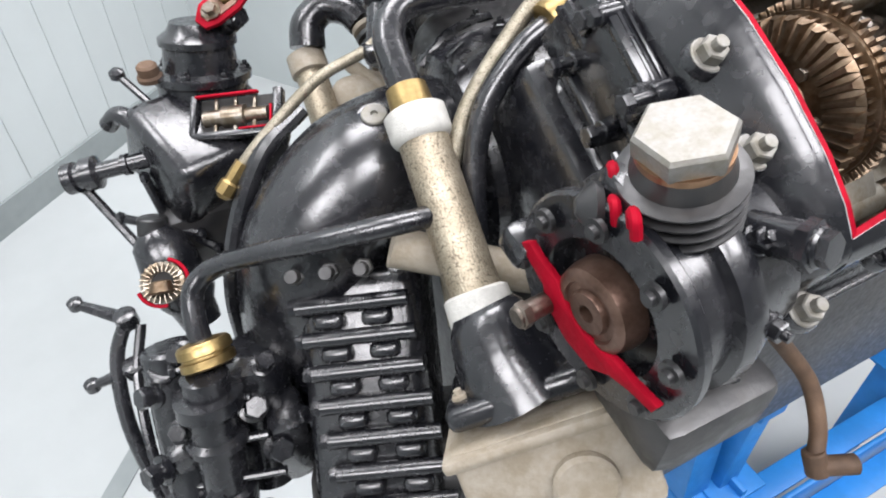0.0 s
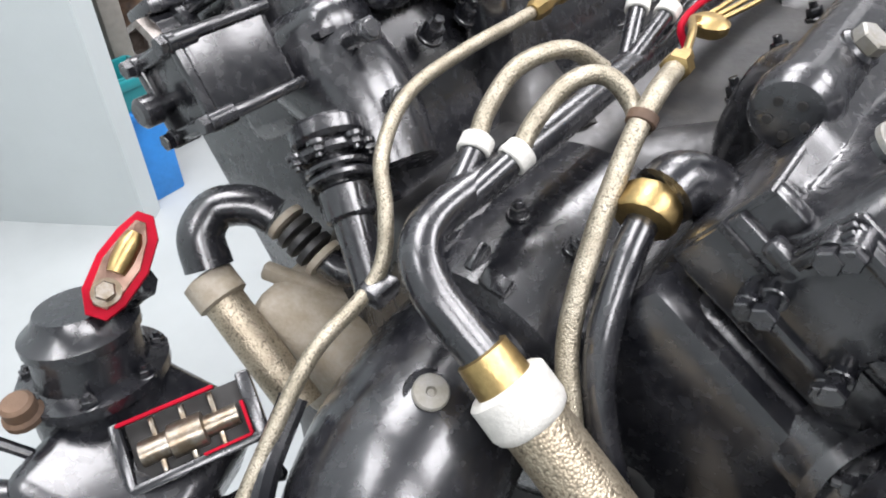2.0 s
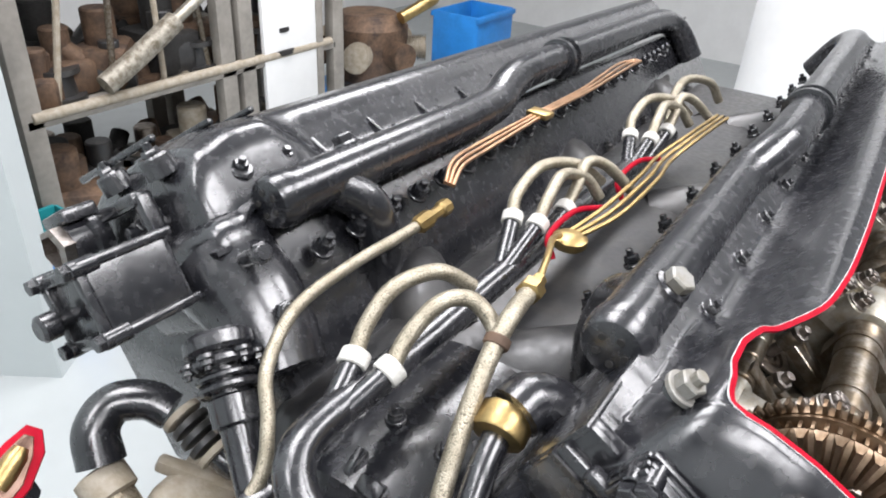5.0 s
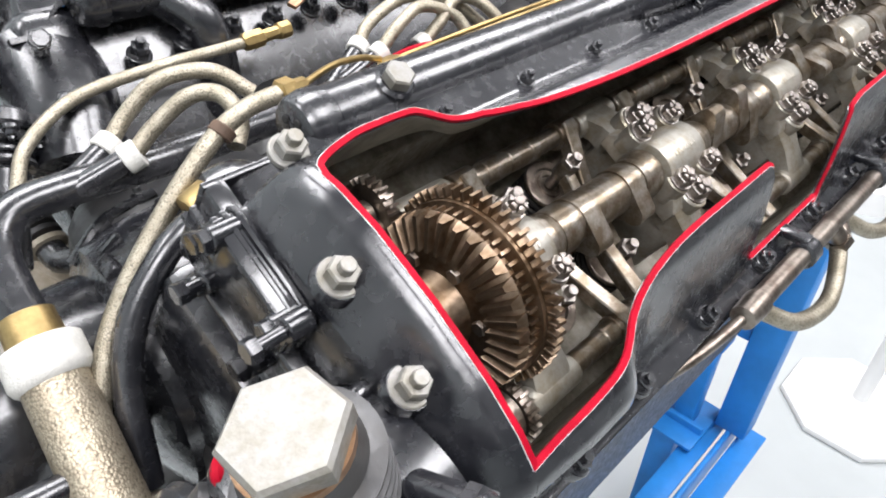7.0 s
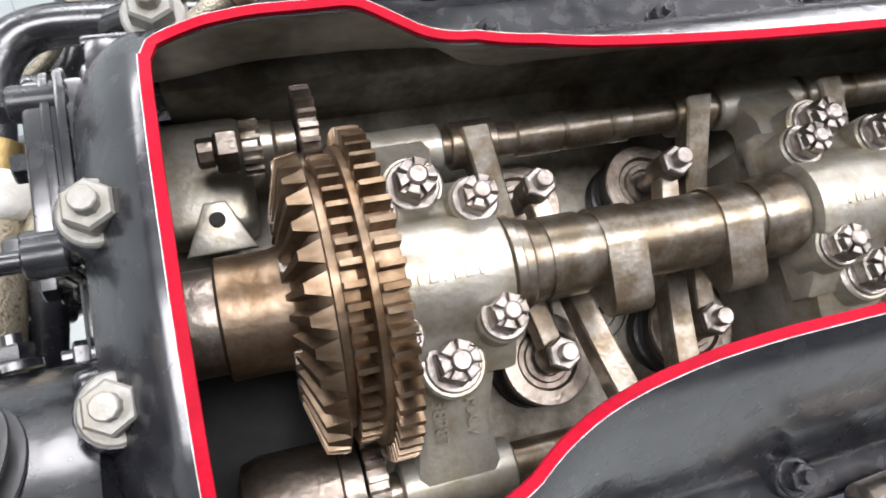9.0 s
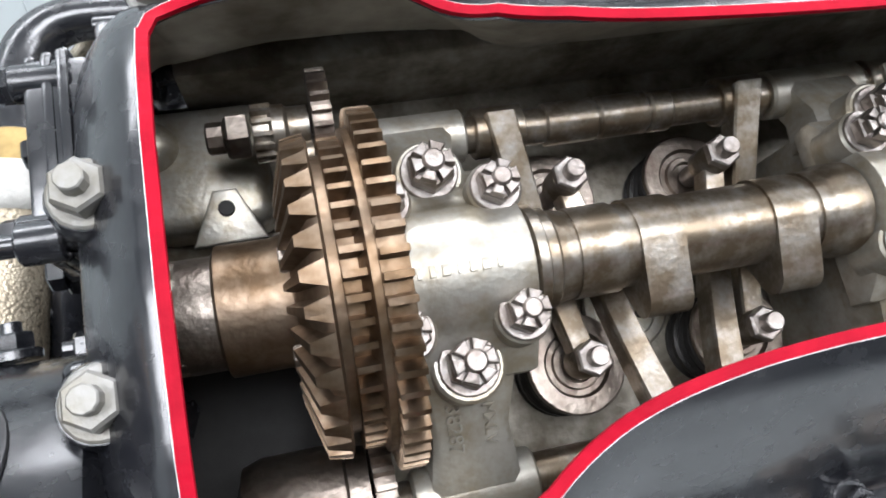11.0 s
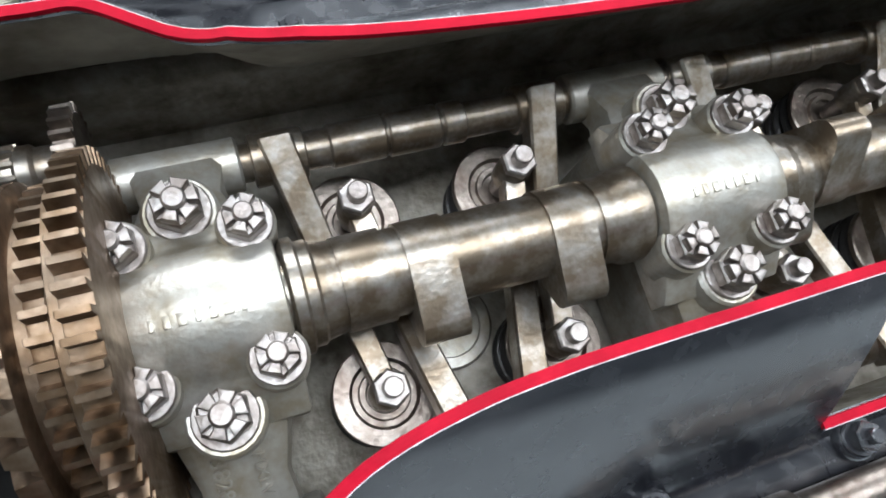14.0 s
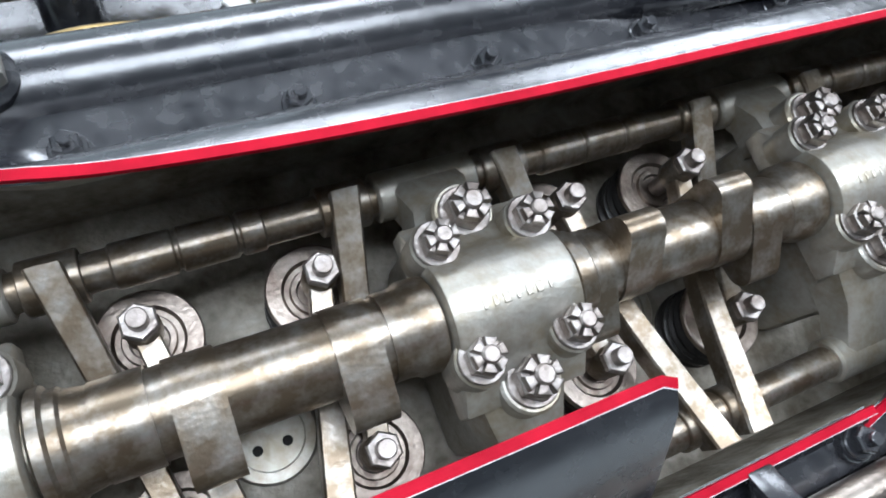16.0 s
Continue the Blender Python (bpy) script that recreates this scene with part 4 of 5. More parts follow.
for k in range(6):
    q = 2 * math.pi * k / 6
    su, sv2 = basis(sd)[1:]
    stud_nut(far_end, sa + sd * 0.0085 + (su * math.cos(q) + sv2 * math.sin(q)) * 0.0235, 0.0045, sd)

# ---- pipes and cables in the valley ----
FRAME = SKEW
def cable(name, pts, r, mat, label, category, group="", n=8, seg=12):
    t = thing(name, Matrix.Translation(pts[0]), label, category, group)
    o = Vector(pts[0])
    part("sheath", hose([Vector(p) - o for p in pts], r, seg, n), mat, t)
    return t, o


conduit = thing("ignition_conduit", pose(-0.14, 0.243, 1.205), "glossy black ignition conduit with branching stubs", "pipe")
oc = Vector((-0.14, 0.243, 1.205))
part("main_tube", hose([Vector(p) - oc for p in ((-0.1965, 0.170, 1.165), (-0.1958, 0.186, 1.1748), (-0.1955, 0.203, 1.185), (-0.194, 0.220, 1.195), (-0.186, 0.235, 1.204), (-0.170, 0.244, 1.209), (-0.140, 0.247, 1.209), (-0.07, 0.247, 1.207), (0.1, 0.249, 1.210), (0.3, 0.252, 1.212), (0.5, 0.254, 1.214))], 0.0128, 20), BLACK, conduit)


def stub(a, b, r=0.0085):
    a, b = Vector(a), Vector(b)
    d = (b - a).normalized()
    s = part("stub", rod(a - oc, b - oc, r, seg=18), BLACK, conduit)
    part("tape", lathe([(0, r + 0.0012), (0.001, r + 0.0022), (0.011, r + 0.0022), (0.012, r + 0.001)], b - d * 0.006 - oc, d, 20), TAPE, conduit, "white cloth tape band")
    return b


def lead(pts, r=0.0062):
    return cable("ignition_lead", pts, r, BRAID_FINE, "braided grey ignition lead curving out of a taped stub", "cable", "ignition leads")


e1, e2 = stub((-0.150, 0.247, 1.204), (-0.106, 0.262, 1.222)), stub((-0.140, 0.243, 1.208), (-0.100, 0.236, 1.224))
lead([e1, (-0.088, 0.268, 1.238), (-0.062, 0.266, 1.258), (-0.030, 0.252, 1.262), (-0.008, 0.235, 1.245)])
lead([e2, (-0.080, 0.238, 1.240), (-0.056, 0.232, 1.258), (-0.040, 0.218, 1.260), (-0.038, 0.200, 1.248), (-0.050, 0.185, 1.238)])
for x in (0.118, 0.40):
    a = stub((x - 0.05, 0.252, 1.212), (x, 0.273, 1.236), 0.0075)
    b = stub((x - 0.05, 0.248, 1.214), (x + 0.005, 0.250, 1.237), 0.0075)
    c = stub((x - 0.01, 0.246, 1.212), (x + 0.052, 0.246, 1.236), 0.0075)
    lead([a, (x + 0.02, 0.282, 1.252), (x + 0.06, 0.280, 1.268), (x + 0.10, 0.262, 1.262), (x + 0.125, 0.242, 1.240)], 0.0058)
    lead([b, (x + 0.03, 0.255, 1.255), (x + 0.06, 0.258, 1.266), (x + 0.09, 0.246, 1.255), (x + 0.10, 0.232, 1.235)], 0.0058)
    lead([c, (x + 0.075, 0.248, 1.252), (x + 0.098, 0.252, 1.268), (x + 0.120, 0.240, 1.262), (x + 0.14, 0.215, 1.235)], 0.0058)
lead([(0.47, 0.25, 1.23), (0.50, 0.262, 1.262), (0.55, 0.265, 1.278), (0.60, 0.245, 1.268), (0.62, 0.23, 1.24)], 0.0058)

# braided oil hose with its clamp and brass end
t, o = cable("oil_hose", [(-0.205, 0.07, 1.02), (-0.200, 0.105, 1.09), (-0.178, 0.135, 1.142), (-0.154, 0.157, 1.172), (-0.114, 0.172, 1.211), (-0.072, 0.182, 1.246), (-0.042, 0.186, 1.262), (-0.010, 0.190, 1.264)], 0.0066, BRAID_FINE, "woven braided oil hose with a brass end and clamp", "hose")
part("clamp", lathe([(0, 0.0075), (0.001, 0.0088), (0.007, 0.0088), (0.008, 0.0075)], Vector((-0.062, 0.1835, 1.251)) - o, (0.8, 0.15, 0.5), 18), RUST, t)
part("union", lathe([(0, 0.006), (0.002, 0.0095), (0.012, 0.0095), (0.014, 0.006), (0.024, 0.0055)], Vector((-0.014, 0.1895, 1.264)) - o, (1, 0.12, 0), 6), BRASS, t)
part("feed_pipe", hose([Vector(p) - o for p in ((0.008, 0.192, 1.264), (0.04, 0.202, 1.266), (0.075, 0.215, 1.258), (0.098, 0.218, 1.250))], 0.0027, 10), BRASS, t, "bent brass pipe")
part("junction", lathe([(0, 0.013), (0.003, 0.015), (0.009, 0.015), (0.013, 0.009)], Vector((0.11, 0.213, 1.236)) - o, (0, 0, 1), 18), BRASS, t)
for k in range(3):
    t, o = cable("oil_pipe", [(0.112, 0.208 + 0.005 * k, 1.246), (0.16, 0.192 + 0.008 * k, 1.256), (0.24, 0.190 + 0.008 * k, 1.262), (0.30, 0.196 + 0.007 * k, 1.262), (0.36, 0.190 + 0.006 * k, 1.270), (0.46, 0.185 + 0.006 * k, 1.27)], 0.0021, BRASS, "thin brass oil pipe", "pipe", "oil pipes")
for x0, x1 in ((0.105, 0.20), (0.26, 0.36)):
    hatch = thing("cut_rim", pose(x0, 0.222, 1.205), "red painted rim of a cut opening", "cut edge", "valley cut rims")
    part("rim", hose([(0, 0, 0.015), (0.01, 0.012, 0.03), ((x1 - x0) * 0.6, 0.012, 0.036), (x1 - x0, 0.0, 0.030)], 0.0028, 8), RED, hatch)

# copper pipes along the far head
for k in range(3):
    t, o = cable("copper_pipe", [(0.085, 0.320 + 0.004 * k, 1.265), (0.115, 0.330 + 0.006 * k, 1.272), (0.16, 0.334 + 0.007 * k, 1.272), (0.26, 0.336 + 0.005 * k, 1.276), (0.30, 0.334 + 0.004 * k, 1.280), (0.40, 0.334 + 0.005 * k, 1.280), (0.52, 0.336 + 0.008 * k, 1.284), (0.56, 0.334 + 0.004 * k, 1.286)], 0.0021, COPPER, "thin copper oil pipe along the far head", "pipe", "copper pipes")
saddle = thing("pipe_clamp", pose(0.28, 0.34, 1.272), "small brass clamp on the copper pipes", "clamp")
part("strap", box((0, 0, 0.006), (0.02, 0.026, 0.007), 0.002), BRASS, saddle)
FRAME = Matrix()
for k in range(20):
    n_ = thing("valley_nut", pose(-0.01 + 0.043 * k, 0.375, 1.240), "black nut on the edge of the far head", "nut", "valley nuts")
    stud_nut(n_, (0, 0, 0), 0.0078, (0, -0.5, 0.85), tall=1.3)
FRAME = SKEW
for k in range(11):
    n_ = thing("valley_nut", pose(0.06 + 0.085 * k, 0.165, 1.222), "black nut on the edge of the near head", "nut", "valley nuts")
    stud_nut(n_, (0, 0, 0), 0.0065, (0, 0.5, 0.85), tall=1.3)

# long braided cable over the valley
FRAME = Matrix()
t, o = cable("control_cable", [(-0.305, 0.277, 1.097), (-0.282, 0.282, 1.115), (-0.225, 0.292, 1.150), (-0.180, 0.289, 1.167), (-0.160, 0.292, 1.180), (-0.143, 0.304, 1.200), (-0.124, 0.322, 1.220), (-0.080, 0.338, 1.236), (-0.02, 0.340, 1.241), (0.035, 0.336, 1.243), (0.075, 0.334, 1.244)], 0.0049, BRAID_FINE, "long braided cable with brass ends", "cable")
part("brass_end", lathe([(0, 0.0045), (0.004, 0.0085), (0.014, 0.0085), (0.016, 0.0065), (0.034, 0.0065)], Vector((-0.324, 0.272, 1.080)) - o, (0.57, 0.15, 0.52), 8), BRASS, t)
part("union", lathe([(0, 0.006), (0.003, 0.008), (0.018, 0.008), (0.02, 0.0055), (0.034, 0.0055), (0.036, 0.0075), (0.046, 0.0075), (0.048, 0.004)], Vector((0.060, 0.334, 1.244)) - o, (1, 0.0, 0.04), 8), BRASS, t)
part("clip", box(Vector((-0.172, 0.286, 1.166)) - o, (0.022, 0.018, 0.014), 0.004), BLACK, t)
FRAME = SKEW

# brass union and black pipe at the near bank's end
t, o = cable("coolant_hose", [(-0.078, 0.157, 1.223), (-0.098, 0.155, 1.217), (-0.121, 0.150, 1.205), (-0.150, 0.140, 1.176), (-0.168, 0.122, 1.138), (-0.18, 0.09, 1.09)], 0.0092, BLACK, "dull black pipe with a large brass union nut", "pipe")
part("union_nut", lathe([(0, 0.0125), (0.001, 0.0165), (0.003, 0.0178), (0.018, 0.0178), (0.0195, 0.016)], Vector((-0.098, 0.155, 1.2175)) - o, (0.90, 0.12, 0.30), 12), BRASS, t, "large brass union nut")
part("neck", hose([Vector(p) - o for p in ((-0.083, 0.153, 1.229), (-0.070, 0.150, 1.232), (-0.058, 0.138, 1.226), (-0.05, 0.120, 1.210))], 0.0185, 18), BLACK, t)

# ---- the accessory end ----
wheel = thing("wheelcase", pose(-0.09, 0.22, 1.05), "black cast wheelcase at the end of the engine", "engine housing")
part("drum", lathe([(-0.07, 0.03), (-0.068, 0.075), (-0.055, 0.105), (-0.02, 0.118), (0.03, 0.122), (0.10, 0.122)], (0, 0, 0), (1, 0.0, 0), 48), BLACK, wheel)
part("raised_mark", join(box((-0.048, -0.005, 0.108), (0.012, 0.020, 0.010), 0.002, Euler((0, -0.7, 0)).to_matrix().to_4x4()), box((-0.040, 0.016, 0.110), (0.020, 0.008, 0.008), 0.002, Euler((0, -0.6, 0)).to_matrix().to_4x4())), BLACK, wheel)
part("web", hose([(-0.060, 0.045, 0.083), (-0.03, 0.050, 0.106), (0.01, 0.052, 0.112)], 0.006, 10), BLACK, wheel)
for k in range(10):
    a = -0.6 + 0.36 * k
    stud_nut(wheel, (0.0, 0.122 * math.sin(a), 0.122 * math.cos(a)), 0.0062, (0, math.sin(a), math.cos(a)))
part("back_casting", box((0.02, 0.0, -0.14), (0.14, 0.30, 0.34), 0.03, seg=3), BLACK_DULL, wheel)

elbow = thing("intake_elbow", pose(-0.24, 0.19, 1.07), "big glossy black cast intake elbow", "duct")
part("duct", hose([(0.10, 0.03, 0.01), (0.05, 0.022, 0.014), (0.005, 0.012, 0.006), (-0.035, -0.002, -0.03), (-0.052, -0.008, -0.09), (-0.055, -0.008, -0.16), (-0.055, -0.008, -0.26)], 0.0615, 36, r1=0.066), BLACK, elbow)
part("flange_rim", hose([(-0.02, 0.075, 0.052), (-0.060, 0.058, 0.030), (-0.095, 0.035, -0.02), (-0.115, 0.015, -0.08), (-0.12, 0.0, -0.15)], 0.009, 10), BLACK, elbow)
part("boss", lathe([(-0.02, 0.017), (0.0, 0.0155), (0.001, 0.0145)], (0.0235, 0.010, 0.0715), (-0.12, -0.25, 0.96), 24), BLACK, elbow)
part("plug", lathe([(-0.01, 0.0105), (0.004, 0.0105), (0.005, 0.0095), (0.005, 0.003), (0.003, 0.002)], (0.0235, 0.010, 0.0725), (-0.12, -0.25, 0.96), 24), PALE_NUT, elbow, "pale slotted plug")

# thick braided hose
bh = thing("braided_hose", pose(-0.196, 0.178, 1.170), "thick braided metal hose with pale collars", "hose")
p0, p1 = Vector((0, 0, 0)), Vector((-0.008, -0.150, -0.092))
d = (p1 - p0).normalized()
part("sheath", rod(p0 + d * 0.015, p1, 0.0188, seg=32), BRAID, bh)
part("collar", lathe([(0.0, 0.0205), (0.002, 0.0232), (0.020, 0.0232), (0.024, 0.0215), (0.026, 0.019)], p0 + d * 0.012, d, 32), TAPE, bh, "pale bound collar")
part("ferrule", lathe([(-0.008, 0.0135), (-0.007, 0.0155), (0.012, 0.0165), (0.013, 0.015)], p0, d, 28), BRASS, bh, "brass ferrule")
part("collar", lathe([(-0.022, 0.0195), (-0.020, 0.0232), (0.0, 0.0238), (0.002, 0.0205)], p1, d, 32), TAPE, bh, "pale bound collar")

# fuel pump body below the hose
pump = thing("pump_body", pose(-0.200, -0.03, 1.03), "tan cast pump body with a black flanged elbow", "pump")
rt = Vector((0.107, -0.061, 0.007)).normalized()
dn = Vector((0.02, -0.060, -0.055)); dn = (dn - rt * dn.dot(rt)).normalized()
rt, dn = rt * 0.93 - dn * 0.37, dn * 0.93 + rt * 0.37
nm = rt.cross(dn)
PM = Matrix((rt, dn, nm)).transposed().to_4x4()
part("body_rim", box((0, -0.030, 0.0), (0.132, 0.010, 0.085), 0.004, None, 2), TAN, pump, m=Matrix.Translation(Vector((0.012, -0.022, -0.010))) @ PM)
part("body", box((0, 0, 0), (0.122, 0.075, 0.075), 0.006, None, 2), TAN, pump, m=Matrix.Translation(Vector((0.012, -0.022, -0.010)) - nm * 0.0) @ PM)
part("round_cap", lathe([(0, 0.021), (0.006, 0.021), (0.008, 0.018)], Vector((0.028, -0.028, -0.012)) - nm * 0.042, -nm if nm.z < 0 else nm, 28), TAN, pump)
part("saddle", box((0, 0, 0), (0.100, 0.018, 0.072), 0.007, None, 3), BLACK, pump, m=Matrix.Translation(Vector((0.004, 0.018, 0.026)) + nm * 0.0) @ PM)
part("neck", hose([Vector((0.004, 0.014, 0.022)), Vector((-0.001, 0.030, 0.036)), Vector((-0.003, 0.052, 0.052)), Vector((-0.004, 0.062, 0.058))], 0.042, 28, r1=0.023), BLACK, pump)
for s in (-1, 1):
    stud_nut(pump, Vector((0.004, 0.02, 0.032)) + rt * 0.04 * s - nm * 0.018, 0.0055, -dn, mat=TAN)
tp = thing("tan_pipe", pose(-0.2, 0.08, 1.07), "tan painted pipe behind the braided hose", "pipe")
part("tube", hose([(-0.04, 0.03, 0.02), (0.0, 0.01, 0.008), (0.05, -0.02, -0.004), (0.10, -0.045, -0.01)], 0.0155, 18), TAN, tp)

# black cross pipe with a yellow brass nut
t, o = cable("cross_pipe", [(-0.386, 0.130, 1.012), (-0.386, 0.150, 1.034), (-0.380, 0.167, 1.052), (-0.360, 0.169, 1.066), (-0.324, 0.143, 1.092), (-0.286, 0.118, 1.112), (-0.238, 0.098, 1.126), (-0.200, 0.100, 1.120), (-0.170, 0.120, 1.104)], 0.0085, BLACK, "black pipe bent into a yellow brass ring nut", "pipe", seg=18)
nutaxis = (0.0, -0.72, -0.69)
part("ring_nut", lathe([(-0.004, 0.0135), (-0.003, 0.0185), (0.0, 0.0205), (0.006, 0.0205), (0.007, 0.0185), (0.009, 0.0185), (0.010, 0.0205), (0.016, 0.0205), (0.018, 0.017)], Vector((-0.386, 0.137, 1.020)) - o, nutaxis, 20), BRASS, t, "yellow brass ring nut")

# ribbed cooler box
cool = thing("ribbed_casing", pose(-0.285, 0.07, 1.0), "black casing with bolted cross ribs", "engine casing")
cr = Vector((0.080, -0.036, 0.013)).normalized()
cd = Vector((0.006, -0.080, -0.064)); cd = (cd - cr * cd.dot(cr)).normalized()
cn = cr.cross(cd)
cn = cn if cn.z > 0 else -cn
CM = Matrix((cr, cd, cr.cross(cd))).transposed().to_4x4()
part("body", box((0, 0, 0), (0.100, 0.26, 0.10), 0.016, None, 3), BLACK, cool, m=Matrix.Translation(cd * 0.045 - cn * 0.058) @ CM)
for k in range(8):
    c = cd * (-0.058 + 0.0265 * k)
    part("rib", rod(c - cr * 0.046 + cr * 0.004 * k, c + cr * 0.042 + cr * 0.004 * k, 0.0066, seg=14), BLACK, cool)
    part("rib_bolt", hexa(0.0062, 0.006, c - cr * 0.046 + cr * 0.004 * k, -cr), BLACK, cool)
    for px_ in (-0.022, 0.016):
        part("pad", box(c + cr * (px_ + 0.004 * k) + cd * 0.013 - cn * 0.004, (0.024, 0.013, 0.014), 0.005, CM, 3), BLACK, cool)
for k in range(4):
    part("top_stud", join(rod(-cd * 0.085 + cr * (-0.04 + 0.026 * k), -cd * 0.085 + cr * (-0.04 + 0.026 * k) + cn * 0.022, 0.0055, seg=10), hexa(0.008, 0.007, -cd * 0.085 + cr * (-0.04 + 0.026 * k) + cn * 0.006, cn)), BLACK_DULL, cool)
part("lower_case", box((0, 0, 0), (0.2, 0.26, 0.2), 0.03, None, 3), BLACK_DULL, cool, m=Matrix.Translation(cd * 0.20 - cn * 0.14 + cr * 0.03) @ CM)

# control unit under the brass nut
ctl = thing("control_unit", pose(-0.392, 0.125, 1.005), "black stacked control unit with levers", "engine control")
ax_ = Vector((-0.02, -0.066, -0.16)).normalized()
part("column", lathe([(0, 0.012), (0.004, 0.018), (0.02, 0.018), (0.022, 0.026), (0.034, 0.026), (0.036, 0.019), (0.06, 0.019), (0.064, 0.024), (0.07, 0.024), (0.074, 0.018), (0.115, 0.018), (0.118, 0.023), (0.135, 0.023), (0.138, 0.02), (0.20, 0.02)], (0, 0, 0), ax_, 28), BLACK, ctl)
part("side_body", join(rod((-0.022, 0.05, -0.02), (-0.040, -0.04, -0.15), 0.024, seg=22), rod((-0.03, 0.03, -0.02), (-0.055, 0.03, -0.16), 0.013, seg=18), box((-0.03, -0.01, -0.10), (0.040, 0.035, 0.06), 0.010)), BLACK, ctl)
part("side_casting", join(lathe([(0, 0.02), (0.01, 0.032), (0.03, 0.034), (0.05, 0.026), (0.14, 0.024)], (0.036, 0.03, -0.03), ax_, 24), box((0.045, -0.02, -0.11), (0.035, 0.05, 0.10), 0.012)), BLACK, ctl)
for px_, py_, pz_, fx, fy, fz, fr in ((-0.012, 0.030, -0.012, -0.3, -0.4, 0.8, 0.009), (-0.040, 0.022, -0.040, -0.8, -0.3, 0.5, 0.010), (-0.030, -0.008, -0.055, -0.2, -0.6, 0.7, 0.008), (-0.052, -0.02, -0.085, -0.8, -0.4, 0.4, 0.011), (0.024, -0.018, -0.050, 0.2, -0.5, 0.8, 0.010), (0.040, 0.004, -0.030, 0.3, -0.3, 0.9, 0.008), (0.034, -0.040, -0.085, 0.1, -0.7, 0.7, 0.011), (-0.018, -0.045, -0.105, -0.3, -0.7, 0.6, 0.009), (0.055, -0.03, -0.07, 0.5, -0.5, 0.7, 0.008), (0.01, -0.065, -0.15, 0.1, -0.7, 0.7, 0.010), (-0.045, -0.055, -0.15, -0.6, -0.5, 0.5, 0.010)):
    f_ = Vector((fx, fy, fz)).normalized()
    c_ = Vector((px_, py_, pz_))
    part("union", join(lathe([(-0.02, fr * 0.8), (0.0, fr * 0.8), (0.001, fr * 1.2), (0.004, fr * 1.2), (0.005, fr * 0.7), (0.009, fr * 0.7)], c_, f_, 18), hexa(fr * 0.95, fr * 0.8, c_ + f_ * 0.009, f_)), BLACK, ctl)
for k in range(6):
    part("clamp_bolt", join(rod((-0.02 + 0.006 * k, 0.018 - 0.022 * k, -0.012 - 0.028 * k), (0.022 + 0.004 * k, 0.006 - 0.022 * k, -0.008 - 0.028 * k), 0.0036, seg=10), hexa(0.006, 0.005, (-0.02 + 0.006 * k, 0.018 - 0.022 * k, -0.012 - 0.028 * k), (-1, 0.2, 0))), BLACK, ctl)
for p, q in (((-0.092, 0.139, -0.030), (-0.055, 0.108, -0.036)), ((-0.098, 0.082, -0.078), (-0.06, 0.075, -0.066)), ((-0.105, -0.03, -0.135), (-0.03, -0.03, -0.11))):
    part("lever", join(rod(p, q, 0.0042, 0.0065, seg=10), lathe([(-0.006, 0.003), (-0.004, 0.0065), (0.004, 0.0065), (0.006, 0.003)], p, (0, 0, 1), 12), lathe([(-0.008, 0.008), (-0.007, 0.0095), (0.007, 0.0095), (0.008, 0.008)], q, (0, 0, 1), 14)), BLACK, ctl)
part("curved_rod", hose([(-0.055, 0.112, -0.038), (-0.072, 0.085, -0.06), (-0.078, 0.04, -0.10), (-0.07, -0.01, -0.15), (-0.06, -0.05, -0.20)], 0.0062, 10), BLACK, ctl)
part("second_rod", hose([(-0.045, 0.10, -0.04), (-0.06, 0.06, -0.07), (-0.065, 0.0, -0.12), (-0.05, -0.05, -0.17)], 0.0045, 10), BLACK, ctl)
bevc = thing("bevel_drive", pose(-0.402, 0.238, 0.992), "bright steel gear wheels in a red rimmed opening", "gear")
bax = Vector((0.15, -0.55, -0.8)).normalized()
part("housing", lathe([(-0.05, 0.014), (-0.04, 0.022), (-0.02, 0.0255), (0.02, 0.0255), (0.03, 0.02), (0.05, 0.017)], (0.004, 0.014, -0.012), bax, 24), BLACK, bevc)
u_, v_ = basis((-0.15, -0.62, 0.78))[1:]
bn = Vector((-0.15, -0.62, 0.78)).normalized()
bc = Vector((-0.005, -0.013, 0.0165))
part("well", lathe([(0, 0.0165), (0.001, 0.0165)], bc - bn * 0.003, bn, 24), DARK, bevc)
for a0, a1 in ((0.3, 1.7), (2.9, 4.4)):
    part("cut_edge", hose([bc + (u_ * math.cos(a0 + (a1 - a0) * i / 6) + v_ * math.sin(a0 + (a1 - a0) * i / 6)) * 0.0205 for i in range(7)], 0.0017, 8), RED, bevc, "red painted cut edge")
part("gear_ring", lathe([(-0.003, 0.0185), (0.001, 0.0180), (0.002, 0.0150), (0.0, 0.0095), (-0.003, 0.0095)], bc, bn, 32), STEEL, bevc)
for k in range(22):
    a = 2 * math.pi * k / 22
    part("tooth", box(bc + bn * 0.002 + (u_ * math.cos(a) + v_ * math.sin(a)) * 0.0140, (0.0085, 0.0016, 0.0042), 0.0004, Matrix((u_ * math.cos(a) + v_ * math.sin(a), v_ * math.cos(a) - u_ * math.sin(a), u_.cross(v_))).transposed().to_4x4(), 1), STEEL, bevc)
part("pinion", lathe([(-0.006, 0.004), (-0.005, 0.008), (0.004, 0.0105), (0.006, 0.009)], bc + v_ * 0.004 + bn * 0.004, v_, 14), BRONZE, bevc)

# carburettor
carb = thing("carburettor", pose(-0.337, 0.331, 1.057), "black carburettor with red-edged cut windows and linkages", "carburettor")
part("body", box((0.0, 0.0, 0.0), (0.115, 0.10, 0.085), 0.014, Euler((0.3, 0.1, 0.4)).to_matrix().to_4x4(), 3), BLACK, carb)
